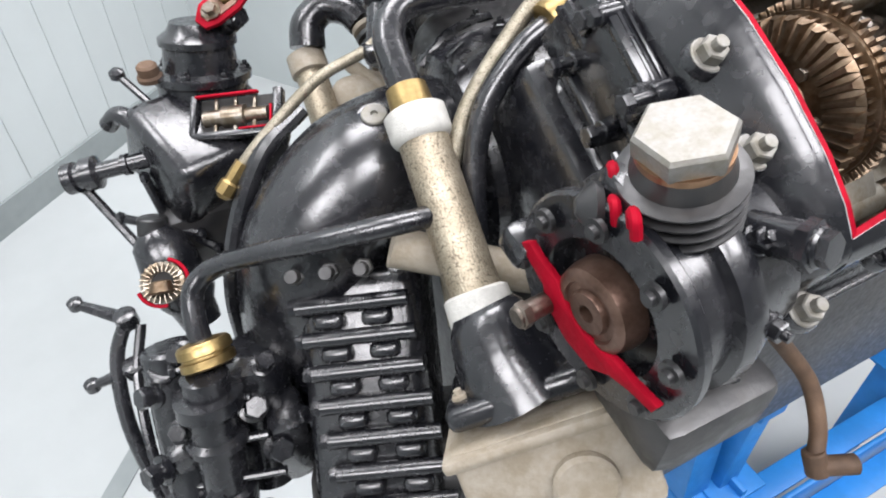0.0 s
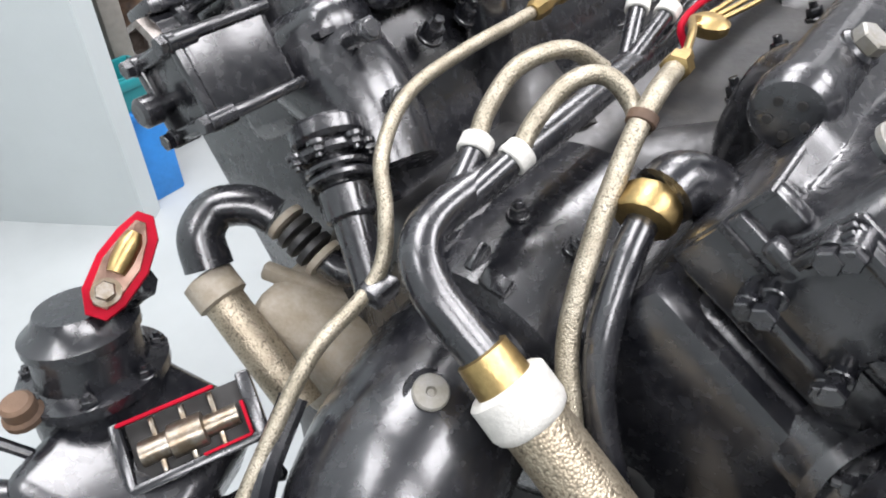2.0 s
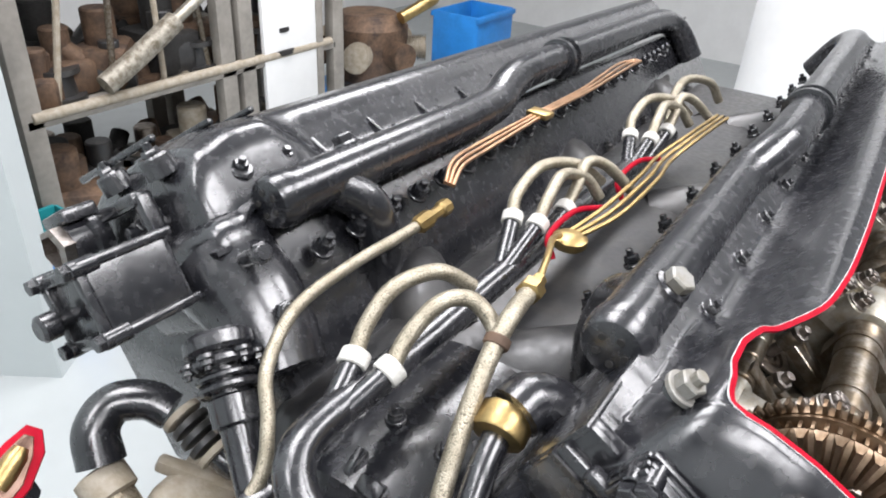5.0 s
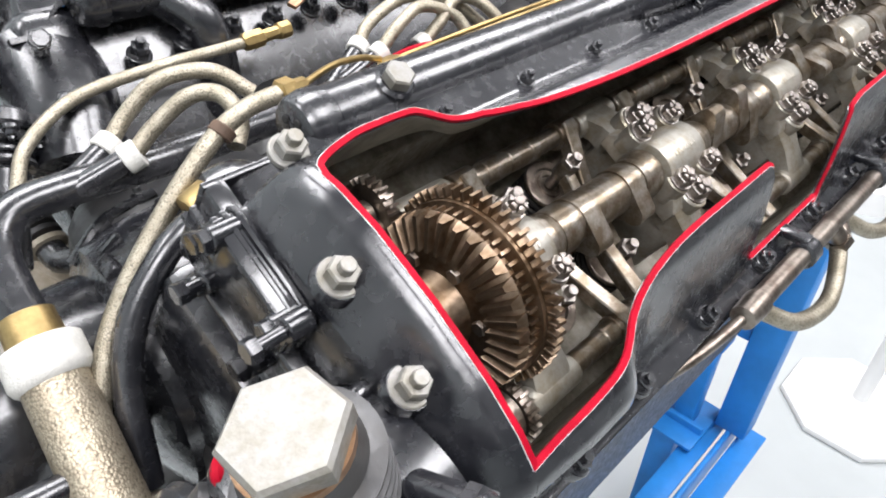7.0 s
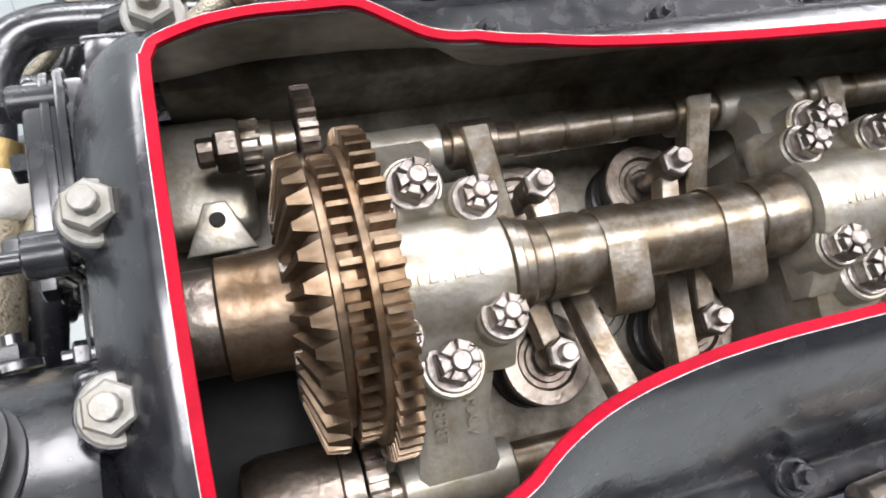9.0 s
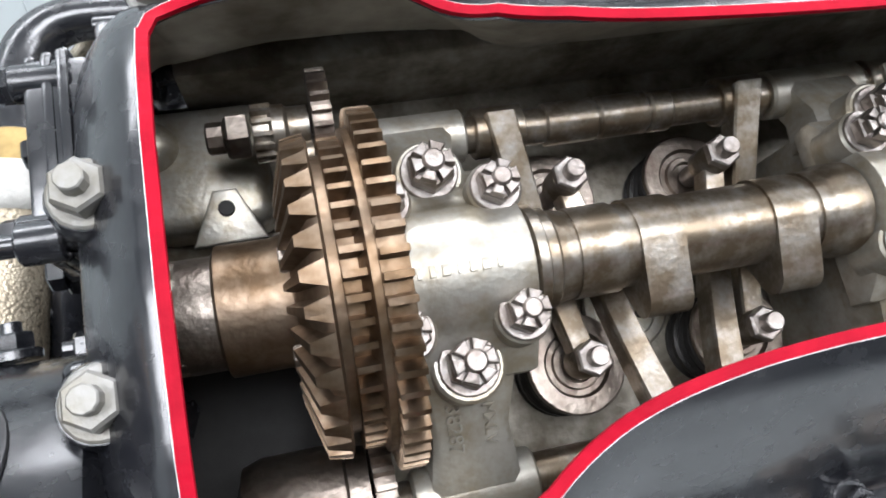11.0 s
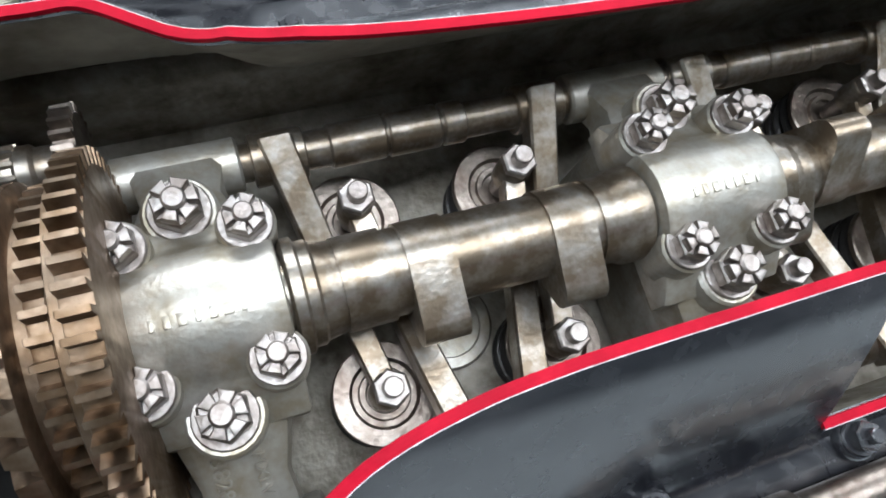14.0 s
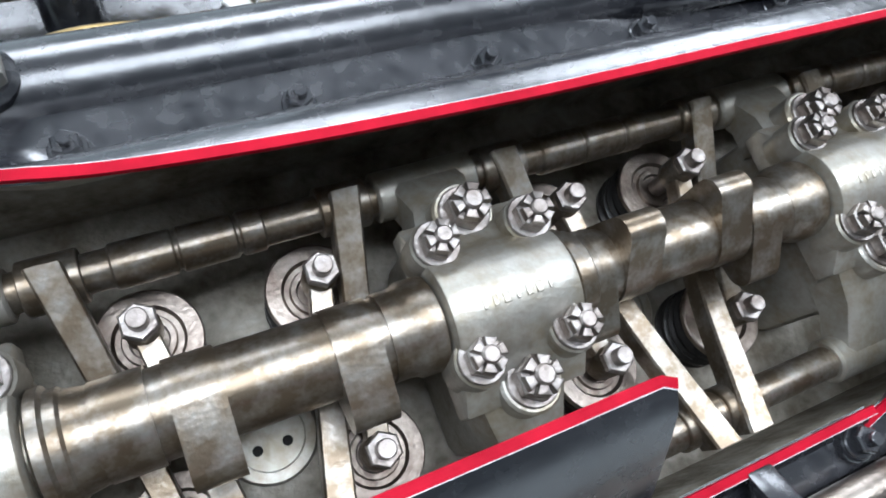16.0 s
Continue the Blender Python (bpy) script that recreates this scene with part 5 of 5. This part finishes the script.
part("lower_body", join(box((-0.02, -0.02, -0.075), (0.08, 0.075, 0.09), 0.016), rod((-0.065, -0.04, -0.03), (-0.085, -0.075, -0.10), 0.013, seg=16), rod((0.02, -0.05, -0.03), (0.01, -0.05, -0.11), 0.02, seg=18)), BLACK_DULL, carb)
top = Vector((0.012, 0.045, 0.045)); tax = Vector((0.15, 0.25, 0.95)).normalized()
part("float_chamber", lathe([(-0.02, 0.040), (0.0, 0.040), (0.003, 0.044), (0.010, 0.044), (0.013, 0.033), (0.034, 0.031), (0.036, 0.034), (0.042, 0.034), (0.048, 0.026), (0.056, 0.022)], top, tax, 32), BLACK, carb)
for k in range(7):
    a = 2 * math.pi * k / 7
    u2, v2 = basis(tax)[1:]
    stud_nut(carb, top + tax * 0.010 + (u2 * math.cos(a) + v2 * math.sin(a)) * 0.0385, 0.0045, tax)
# cut window with its red edge and inner fins
wx = Vector((0.070, -0.032, 0.010)).normalized(); wy = Vector((0.02, 0.045, 0.03)); wy = (wy - wx * wy.dot(wx)).normalized(); wz = wx.cross(wy)
WM = Matrix.Translation((0.030, -0.028, 0.046)) @ Matrix((wx, wy, wz)).transposed().to_4x4()
part("window_recess", box((0, 0, 0.0), (0.066, 0.034, 0.006), 0.001), DARK, carb, m=WM)
part("window_frame", join(box((0, -0.019, 0.004), (0.078, 0.006, 0.012), 0.0015), box((-0.037, 0, 0.004), (0.006, 0.04, 0.012), 0.0015), box((0.037, 0, 0.004), (0.008, 0.04, 0.012), 0.0015)), BLACK, carb, m=WM)
part("window_line", join(box((0.032, -0.006, 0.0095), (0.002, 0.020, 0.003), 0.0005), box((0.018, -0.0162, 0.0095), (0.028, 0.0018, 0.003), 0.0005)), RED, carb, "red painted cut edge", m=WM)
part("throttle_barrel", lathe([(-0.028, 0.0075), (-0.012, 0.0075), (-0.011, 0.010), (0.008, 0.010), (0.009, 0.0065), (0.028, 0.0065)], (0, -0.002, 0.004), (1, 0, 0), 20), STEEL, carb, "bare steel throttle barrel", m=WM)
part("window_edge", box((-0.008, 0.0180, 0.008), (0.056, 0.0026, 0.005), 0.001), RED, carb, "red painted cut edge", m=WM)
for k in range(3):
    part("fin", box((-0.018 + 0.017 * k, 0, 0.004), (0.003, 0.032, 0.005), 0.0008), STEEL, carb, m=WM)
part("throttle_tube", lathe([(0, 0.010), (0.002, 0.0145), (0.010, 0.0145), (0.012, 0.0115), (0.016, 0.0115), (0.018, 0.0155), (0.028, 0.0155), (0.030, 0.008), (0.050, 0.008), (0.051, 0.010), (0.056, 0.010), (0.057, 0.008), (0.135, 0.008)], (-0.122, 0.004, 0.002), (0.88, -0.2, 0.14), 24), BLACK, carb)
part("arm", hose([(-0.075, 0.028, 0.032), (-0.062, 0.018, 0.045), (-0.045, -0.005, 0.034), (-0.04, -0.022, 0.012)], 0.0085, 16), BLACK, carb)
part("ball_lever", join(rod((-0.055, 0.045, 0.07), (-0.035, 0.02, 0.045), 0.0035, seg=8), lathe([(-0.006, 0.003), (-0.003, 0.0065), (0.003, 0.0065), (0.006, 0.003)], (-0.055, 0.045, 0.07), (0, 0, 1), 12)), BLACK, carb)
part("cap_nut", lathe([(0, 0.011), (0.004, 0.011), (0.006, 0.009), (0.014, 0.009), (0.016, 0.007)], (-0.03, 0.038, 0.062), (0, 0, 1), 16), RUST, carb)
for p, q in (((-0.06, -0.02, 0.0), (-0.055, -0.035, -0.05)), ((-0.09, -0.03, -0.03), (-0.03, -0.06, -0.05)), ((-0.055, -0.035, -0.05), (-0.02, -0.07, -0.065)), ((-0.11, 0.0, -0.01), (-0.08, -0.06, -0.05)), ((0.0, -0.05, 0.0), (0.06, -0.06, -0.01))):
    part("link", join(rod(p, q, 0.0042, seg=8), lathe([(-0.004, 0.004), (0, 0.0068), (0.004, 0.004)], p, (1, 0, 0), 10), lathe([(-0.004, 0.004), (0, 0.0068), (0.004, 0.004)], q, (1, 0, 0), 10)), BLACK, carb)
# red-edged cut plate on top
rx_ = Vector((0.065, 0.030, 0.035)).normalized()
rn_ = Vector((-0.35, -0.60, 0.70))
rn_ = (rn_ - rx_ * rn_.dot(rx_)).normalized()
ry_ = rn_.cross(rx_)
RM = Matrix.Translation((0.050, 0.046, 0.118)) @ Matrix((rx_, ry_, rx_.cross(ry_))).transposed().to_4x4() @ Matrix.Scale(0.98, 4)
part("cut_flange", plate([(-0.033, -0.006), (-0.022, -0.012), (0.0, -0.016), (0.022, -0.013), (0.034, -0.005), (0.034, 0.005), (0.02, 0.011), (0.002, 0.015), (-0.02, 0.014), (-0.033, 0.006)], 0.006, RM, 0.001), RED, carb, "red painted cut flange")
part("flange_face", plate([(-0.027, -0.004), (-0.018, -0.008), (0.0, -0.0115), (0.018, -0.008), (0.028, -0.003), (0.028, 0.003), (0.016, 0.007), (0.0, 0.0105), (-0.018, 0.009), (-0.027, 0.004)], 0.002, RM @ Matrix.Translation((0, 0, 0.006)), 0.0005), HUB, carb)
part("flange_sleeve", lathe([(-0.012, 0.0055), (-0.004, 0.007), (0.008, 0.007), (0.014, 0.0045)], (0.006, 0, 0.009), (1, 0, 0), 18), BRASS, carb, "brass sleeve", m=RM)
part("flange_bolt", join(lathe([(0, 0.0085), (0.002, 0.0085)], (-0.018, 0, 0.008), (0, 0, 1), 16), hexa(0.006, 0.006, (-0.018, 0, 0.010))), STEEL, carb, m=RM)
part("top_fitting", join(rod((0.03, 0.06, 0.085), (0.05, 0.045, 0.10), 0.012, seg=16), hexa(0.011, 0.012, (0.05, 0.045, 0.10), (0.5, -0.4, 0.4))), BLACK, carb)

# second hose, elbow and tan casting beside the carburettor
h2 = thing("fabric_hose", pose(-0.218, 0.421, 1.068), "tan fabric hose with a wound collar", "hose")
part("sheath", hose([(0, 0, 0), (-0.002, -0.05, -0.03), (-0.004, -0.105, -0.062)], 0.0165, 24), BRAID, h2)
part("collar", lathe([(-0.008, 0.0165), (-0.006, 0.0205), (0.016, 0.0205), (0.018, 0.017)], (0, 0, 0), (-0.02, -0.86, -0.5), 24), TAN, h2)
el = thing("black_elbow", pose(-0.20, 0.44, 1.09), "black cast elbow with a ribbed rubber joint", "duct")
part("elbow", hose([(-0.014, -0.014, -0.010), (-0.006, 0.002, 0.010), (0.014, 0.006, 0.022), (0.034, -0.010, 0.022), (0.043, -0.028, 0.014)], 0.019, 24, r1=0.016), BLACK, el)
for k in range(5):
    q = Vector((0.047, -0.032, 0.012)) + Vector((0.001, -0.0095, -0.0045)) * k
    part("joint_ring", lathe([(0, 0.0155), (0.001, 0.0172), (0.006, 0.0172), (0.007, 0.0155)], q, (0.1, -0.9, -0.42), 20), TAN if k in (0, 4) else BLACK_DULL, el)
part("tail", hose([(0.051, -0.075, -0.008), (0.055, -0.095, -0.012), (0.075, -0.11, -0.005)], 0.012, 14), BLACK, el)
tc_ = thing("tan_casting", pose(-0.155, 0.365, 1.00), "tan painted casting behind the hoses", "engine casting")
part("body", box((0, 0, 0), (0.10, 0.11, 0.085), 0.018, Euler((0.4, 0.1, 0.2)).to_matrix().to_4x4(), 3), TAN, tc_)
part("rib", box((0.0, 0.01, 0.045), (0.012, 0.09, 0.016), 0.004, Euler((0.4, 0, 0.6)).to_matrix().to_4x4()), TAN, tc_)

# air compressor with a cut flange
comp = thing("air_compressor", pose(-0.176, -0.050, 1.180), "black finned air compressor with a big pale hexagon cap", "compressor")
ca = Vector((-0.99, -0.13, 0.03)).normalized()
cu, cv = basis(ca)[1:]
part("front_flange", lathe([(0.0, 0.063), (0.002, 0.065), (0.007, 0.065), (0.009, 0.063), (0.009, 0.040), (0.006, 0.038), (-0.010, 0.036), (-0.014, 0.034), (-0.014, 0.02)], (0, 0, 0), ca, 48), BLACK, comp)
part("crank_boss", lathe([(-0.02, 0.027), (0.006, 0.0265), (0.014, 0.0245), (0.016, 0.021), (0.016, 0.018), (0.014, 0.017), (0.014, 0.013), (0.017, 0.012), (0.017, 0.005), (0.010, 0.004)], (0, 0, 0), ca, 32), HUB, comp, "brown steel bearing")
part("drum", lathe([(0.0, 0.058), (0.02, 0.058), (0.022, 0.064), (0.030, 0.066), (0.038, 0.064), (0.040, 0.058), (0.075, 0.055), (0.08, 0.04)], (0, 0, 0), -ca, 48), BLACK, comp)
for k in range(8):
    a = 2 * math.pi * k / 8 + 0.2
    q = (cu * math.cos(a) + cv * math.sin(a)) * 0.0525
    part("flange_bolt", lathe([(0, 0.007), (0.003, 0.0068), (0.003, 0.004), (0.006, 0.0036)], q + ca * 0.012, ca, 12), BLACK_DULL, comp)
    stud_nut(comp, (cu * math.cos(a) + cv * math.sin(a)) * 0.0605 - ca * 0.046, 0.006, (cu * math.cos(a) + cv * math.sin(a)))
# red cut bracket across the lower half
br_u = Vector((0.065, -0.075, -0.040)).normalized(); br_u = (br_u - ca * br_u.dot(ca)).normalized(); br_v = ca.cross(br_u)
if br_v.z > 0:
    br_v = -br_v
br_u = br_u if br_u.cross(br_v).dot(ca) > 0 else -br_u
lean = radians(11) if br_u.z > 0 else radians(-11)
br_u, br_v = br_u * math.cos(lean) + br_v * math.sin(lean), br_v * math.cos(lean) - br_u * math.sin(lean)
BR = Matrix.Translation(ca * 0.012 - br_v * 0.009) @ Matrix((br_u, br_v, br_u.cross(br_v))).transposed().to_4x4()
part("cut_bracket", plate([(-0.056, 0.008), (-0.040, 0.013), (-0.026, 0.015), (-0.018, 0.020), (-0.006, 0.0235), (0.010, 0.022), (0.024, 0.014), (0.040, 0.014), (0.050, 0.012), (0.056, 0.021), (0.044, 0.025), (0.030, 0.028), (0.022, 0.038), (0.0, 0.044), (-0.020, 0.041), (-0.030, 0.028), (-0.042, 0.021), (-0.056, 0.016)], 0.005, BR, 0.0012), RED, comp, "red painted cut edge")
part("bracket_bolt", join(rod((0.022, 0.036, 0.0), (0.022, 0.036, 0.026), 0.0065, seg=14), hexa(0.008, 0.006, (0.022, 0.036, 0.018))), STEEL_DARK, comp, m=BR)
part("lower_lug", box((0.058, 0.030, -0.002), (0.024, 0.024, 0.02), 0.006), BLACK, comp, m=BR)
# finned cylinder and cap
ua = Vector((-0.22, 0.02, 0.96)).normalized()
base = Vector((0.038, 0.003, 0.019))
for k in range(6):
    part("cooling_fin", lathe([(0, 0.028), (0.0007, 0.0300), (0.0018, 0.0300), (0.0036, 0.025)], base + ua * (0.022 + 0.0075 * k), ua, 40), BLACK_DULL, comp)
part("barrel", lathe([(0, 0.030), (0.016, 0.027), (0.066, 0.0235), (0.070, 0.0215), (0.076, 0.0210)], base, ua, 36), BLACK_DULL, comp)
part("hexagon_cap", lathe([(0.0, 0.0222), (0.002, 0.0232), (0.011, 0.0232), (0.013, 0.0214)], base + ua * 0.076, ua, 6, 0.1), PALE_NUT, comp, "big pale plated hexagon cap")
part("cap_gasket", lathe([(-0.002, 0.0216), (0.002, 0.0216)], base + ua * 0.0755, ua, 32), COPPER, comp)
cq = Vector((-0.9, 0.42, 0.0)).normalized()
cs = ua.cross(cq).normalized()
for s0, d0, f0 in ((0.020, 0.020, 0.026), (0.004, 0.030, 0.032), (-0.012, 0.024, 0.030)):
    q0 = base + ua * (0.076 - d0) + cq * f0 + cs * s0
    part("red_cut", hose([q0 - ua * 0.010, q0, q0 + cs * 0.007 + ua * 0.003, q0 + cs * 0.010 - ua * 0.006], 0.0030, 8), RED, comp, "red painted cut edge")
part("valve_block", box(base + ua * 0.040 + cq * 0.022, (0.026, 0.034, 0.036), 0.008), BLACK, comp)
part("block_cover", lathe([(0, 0.012), (0.004, 0.013), (0.008, 0.009), (0.012, 0.004)], base + ua * 0.036 + cq * 0.038, cq, 18), BLACK_DULL, comp)
part("side_fitting", join(rod(base + Vector((0.02, -0.02, 0.025)), base + Vector((0.028, -0.052, 0.040)), 0.0105, seg=18), lathe([(0, 0.013), (0.006, 0.013), (0.008, 0.009), (0.014, 0.009)], base + Vector((0.026, -0.044, 0.036)), (0.2, -0.85, 0.4), 6)), BLACK, comp)
part("foot", join(box((0.045, -0.03, -0.075), (0.085, 0.07, 0.05), 0.012), rod((0.03, 0.0, -0.07), (0.07, 0.01, -0.11), 0.018, seg=18)), BLACK_DULL, comp)
part("mount", join(rod((0.03, 0.02, -0.02), (0.10, 0.13, -0.05), 0.026, seg=24), lathe([(0, 0.03), (0.008, 0.031), (0.010, 0.026)], (0.055, 0.06, -0.03), (0.5, 0.8, -0.2), 24)), BLACK, comp)
t, o = cable("drain_pipe", [(-0.05, -0.06, 1.10), (-0.020, -0.075, 1.06), (-0.004, -0.095, 1.032), (-0.008, -0.118, 1.010), (-0.018, -0.132, 0.995)], 0.0062, RUST, "brown drain pipe with an elbow end", "pipe")
part("elbow_end", join(rod(Vector((-0.018, -0.128, 1.0)) - o, Vector((-0.018, -0.14, 0.985)) - o, 0.0085, seg=12), rod(Vector((-0.018, -0.136, 0.99)) - o, Vector((0.008, -0.148, 0.992)) - o, 0.0075, seg=12)), RUST, t)

# exhaust-side pipes along the near bank
FRAME = Matrix()
for k in range(5):
    x = 0.20 + 0.16 * k
    t, o = cable("plug_lead", [(x - 0.03, -0.090, 1.155), (x, -0.110, 1.138), (x + 0.05, -0.116, 1.130), (x + 0.09, -0.105, 1.142), (x + 0.11, -0.092, 1.155)], 0.0065, BRAID_FINE, "brown braided plug lead below the cover", "cable", "plug leads")
    part("elbow", rod(Vector((x + 0.10, -0.100, 1.148)) - o, Vector((x + 0.12, -0.084, 1.160)) - o, 0.010, seg=12), STEEL_DARK, t)
rail = thing("lead_conduit", pose(0.15, -0.0896, 1.1672), "dark metal conduit along the near bank", "pipe")
part("tube", rod((0, 0, 0), (0.81, 0, 0.0), 0.0075, seg=16), STEEL_DARK, rail)
for k in range(5):
    x = 0.09 + 0.16 * k
    part("conduit_clamp", join(lathe([(-0.008, 0.0085), (-0.007, 0.0105), (0.007, 0.0105), (0.008, 0.0085)], (x, 0, 0), (1, 0, 0), 18), box((x, 0.010, 0.010), (0.012, 0.022, 0.006), 0.0015)), BLACK, rail)
    part("outlet", join(rod((x + 0.05, 0, 0), (x + 0.062, -0.012, -0.018), 0.0075, seg=14), hexa(0.0095, 0.008, (x + 0.058, -0.008, -0.012), (0.5, -0.5, -0.75))), STEEL_DARK, rail)
part("end_fitting", lathe([(-0.014, 0.0055), (-0.012, 0.0085), (0.004, 0.0095), (0.012, 0.0095), (0.014, 0.0075)], (0, 0, 0), (1, 0, 0), 18), STEEL_DARK, rail)
cable("plug_lead", [(0.140, -0.0896, 1.1672), (0.122, -0.087, 1.163), (0.100, -0.081, 1.154), (0.075, -0.072, 1.144), (0.050, -0.062, 1.136)], 0.0042, STEEL_DARK, "smooth brown plug lead curving below the cover", "cable", "plug leads")

# ---- the shelves behind the engine ----
rack = thing("shelf_rack", pose(0.67, 2.2, 0), "grey timber shelf rack holding old engine parts", "shelf")
for x in (0.0, 0.77, 0.87, 1.40):
    part("upright", box((x, 0, 0.9), (0.07, 0.05, 1.8), 0.004), SHELF, rack)
    part("upright", box((x + 0.02, 0.5, 0.9), (0.07, 0.05, 1.8), 0.004), SHELF, rack)
for z in (0.25, 0.70, 1.32):
    part("board", box((0.68, 0.25, z), (1.4, 0.55, 0.03), 0.003), SHELF, rack)
    part("front_bar", rod((0.0, -0.02, z + 0.02), (1.35, -0.02, z + 0.02), 0.018, seg=12), TAN, rack)
panel = thing("white_panel", pose(1.77, 2.18, 0.0), "white sheet panel leaning on the rack", "panel")
part("sheet", box((0, 0, 0.85), (0.30, 0.02, 0.9), 0.003), WHITE, panel)
part("frame_strip", box((0.17, 0.0, 0.85), (0.04, 0.03, 0.95), 0.003), SHELF, panel)
rnd = random.Random(5)
for k in range(210):
    level = rnd.choice((0.715, 0.715, 0.715, 0.265, 0.265, 1.335, 1.335))
    x, y = 0.72 + rnd.random() * 1.25, 2.25 + rnd.random() * 0.38
    r = 0.04 + rnd.random() * 0.075
    mat = rnd.choice((RUST, RUST, BLACK_DULL, BLACK_DULL, BLACK_DULL, DARK, DARK, STEEL_DARK, ALU_DIRTY, TAN, RUST))
    word = {"rusty_iron": "rusty brown", "dull_black_casting": "black", "dark_parts_and_recess_shade": "grimy dark", "dark_oily_steel": "dark steel", "stained_cast_alloy": "stained alloy", "tan_ceramic_paint": "tan", "brass": "brass", "blue_stand_paint": "blue painted"}[mat.name]
    o_ = thing("spare_part", pose(x, y, level, 0, 0, rnd.random() * 180), "old " + word + " engine part lying on the shelf", "engine part", "spare parts")
    if k % 3 == 0:
        part("flange", lathe([(0, r), (0.02, r), (0.022, r * 0.7), (0.09, r * 0.6), (0.092, r * 0.9), (0.11, r * 0.9)], (0, 0, 0), (0, 0, 1), 18), mat, o_)
    elif k % 3 == 1:
        part("tube", hose([(0, 0, r * 0.4), (0.08, 0.03, r * 0.4), (0.15, 0.0, r * 0.9), (0.22, -0.04, r * 1.6)], r * 0.4, 12), mat, o_)
    else:
        part("casting", join(box((0, 0, r * 0.7), (r * 2.4, r * 1.8, r * 1.4), r * 0.25), rod((0, 0, r), (0, 0, r * 2.6), r * 0.55, seg=14)), mat, o_)
for k in range(5):
    o_ = thing("leaning_rod", pose(0.78 + 0.2 * k, 2.22, 0.72), "long steel rod leaning in the rack", "rod", "leaning rods")
    part("bar", rod((0, 0, 0), (0.14 - 0.05 * k, 0.06, 0.52), 0.011, seg=10), STEEL if k % 2 else TAN, o_)
strut = thing("oleo_strut", pose(0.92, 2.17, 0.77), "grey wrapped strut lying across the rack", "strut")
part("barrel", hose([(0, 0, 0), (0.14, 0, 0.07), (0.3, 0, 0.16)], 0.035, 16), ALU_DIRTY, strut)
part("piston", rod((0.28, 0, 0.15), (0.44, 0, 0.24), 0.02, seg=12), ALU, strut)
heap = thing("engine_wreck", pose(2.50, 2.35, 0), "rusty dismantled radial engine on a blue trolley", "engine")
part("trolley", box((0, 0, 0.35), (0.5, 0.5, 0.08), 0.01), BLUE, heap)
for x in (-0.2, 0.2):
    for y in (-0.2, 0.2):
        part("leg", box((x, y, 0.16), (0.05, 0.05, 0.32), 0.004), BLUE, heap)
part("crankcase", lathe([(0, 0.16), (0.05, 0.2), (0.3, 0.2), (0.36, 0.14)], (0, 0, 0.39), (0, 0, 1), 28), RUST, heap)
for k in range(7):
    a = 2 * math.pi * k / 7
    part("cylinder", lathe([p for j in range(9) for p in ((0.012 * j, 0.055), (0.012 * j + 0.004, 0.068), (0.012 * j + 0.006, 0.055))], (0.19 * math.cos(a), 0.19 * math.sin(a), 0.58), (math.cos(a), math.sin(a), 0), 16), RUST if k % 2 else TAN, heap)
part("pipe", hose([(0.0, -0.2, 0.75), (0.2, -0.25, 0.82), (0.3, -0.1, 0.75)], 0.03, 12), BRASS, heap)
for x, y, z, w, tall, mat, word in ((3.45, 2.3, 0.0, 0.3, 0.64, BLUE, "blue"), (0.57, 2.08, 0.0, 0.12, 0.34, BLUE, "blue"), (0.57, 2.08, 0.34, 0.125, 0.11, TEAL, "teal")):
    crate = thing("plastic_crate", pose(x, y, z), word + (" plastic storage crate stacked on another" if z else " plastic storage crate on the floor"), "crate", "crates")
    part("tub", join(box((0, -w / 2, tall / 2), (w * 1.4, 0.012, tall), 0.004), box((0, w / 2, tall / 2), (w * 1.4, 0.012, tall), 0.004), box((-w * 0.7, 0, tall / 2), (0.012, w, tall), 0.004), box((w * 0.7, 0, tall / 2), (0.012, w, tall), 0.004), box((0, 0, 0.01), (w * 1.4, w, 0.02), 0.004)), mat, crate)
    for sy in (-1, 1):
        part("rim", box((0, sy * (w / 2 + 0.008), tall - 0.02), (w * 1.45, 0.025, 0.03), 0.004), mat, crate)
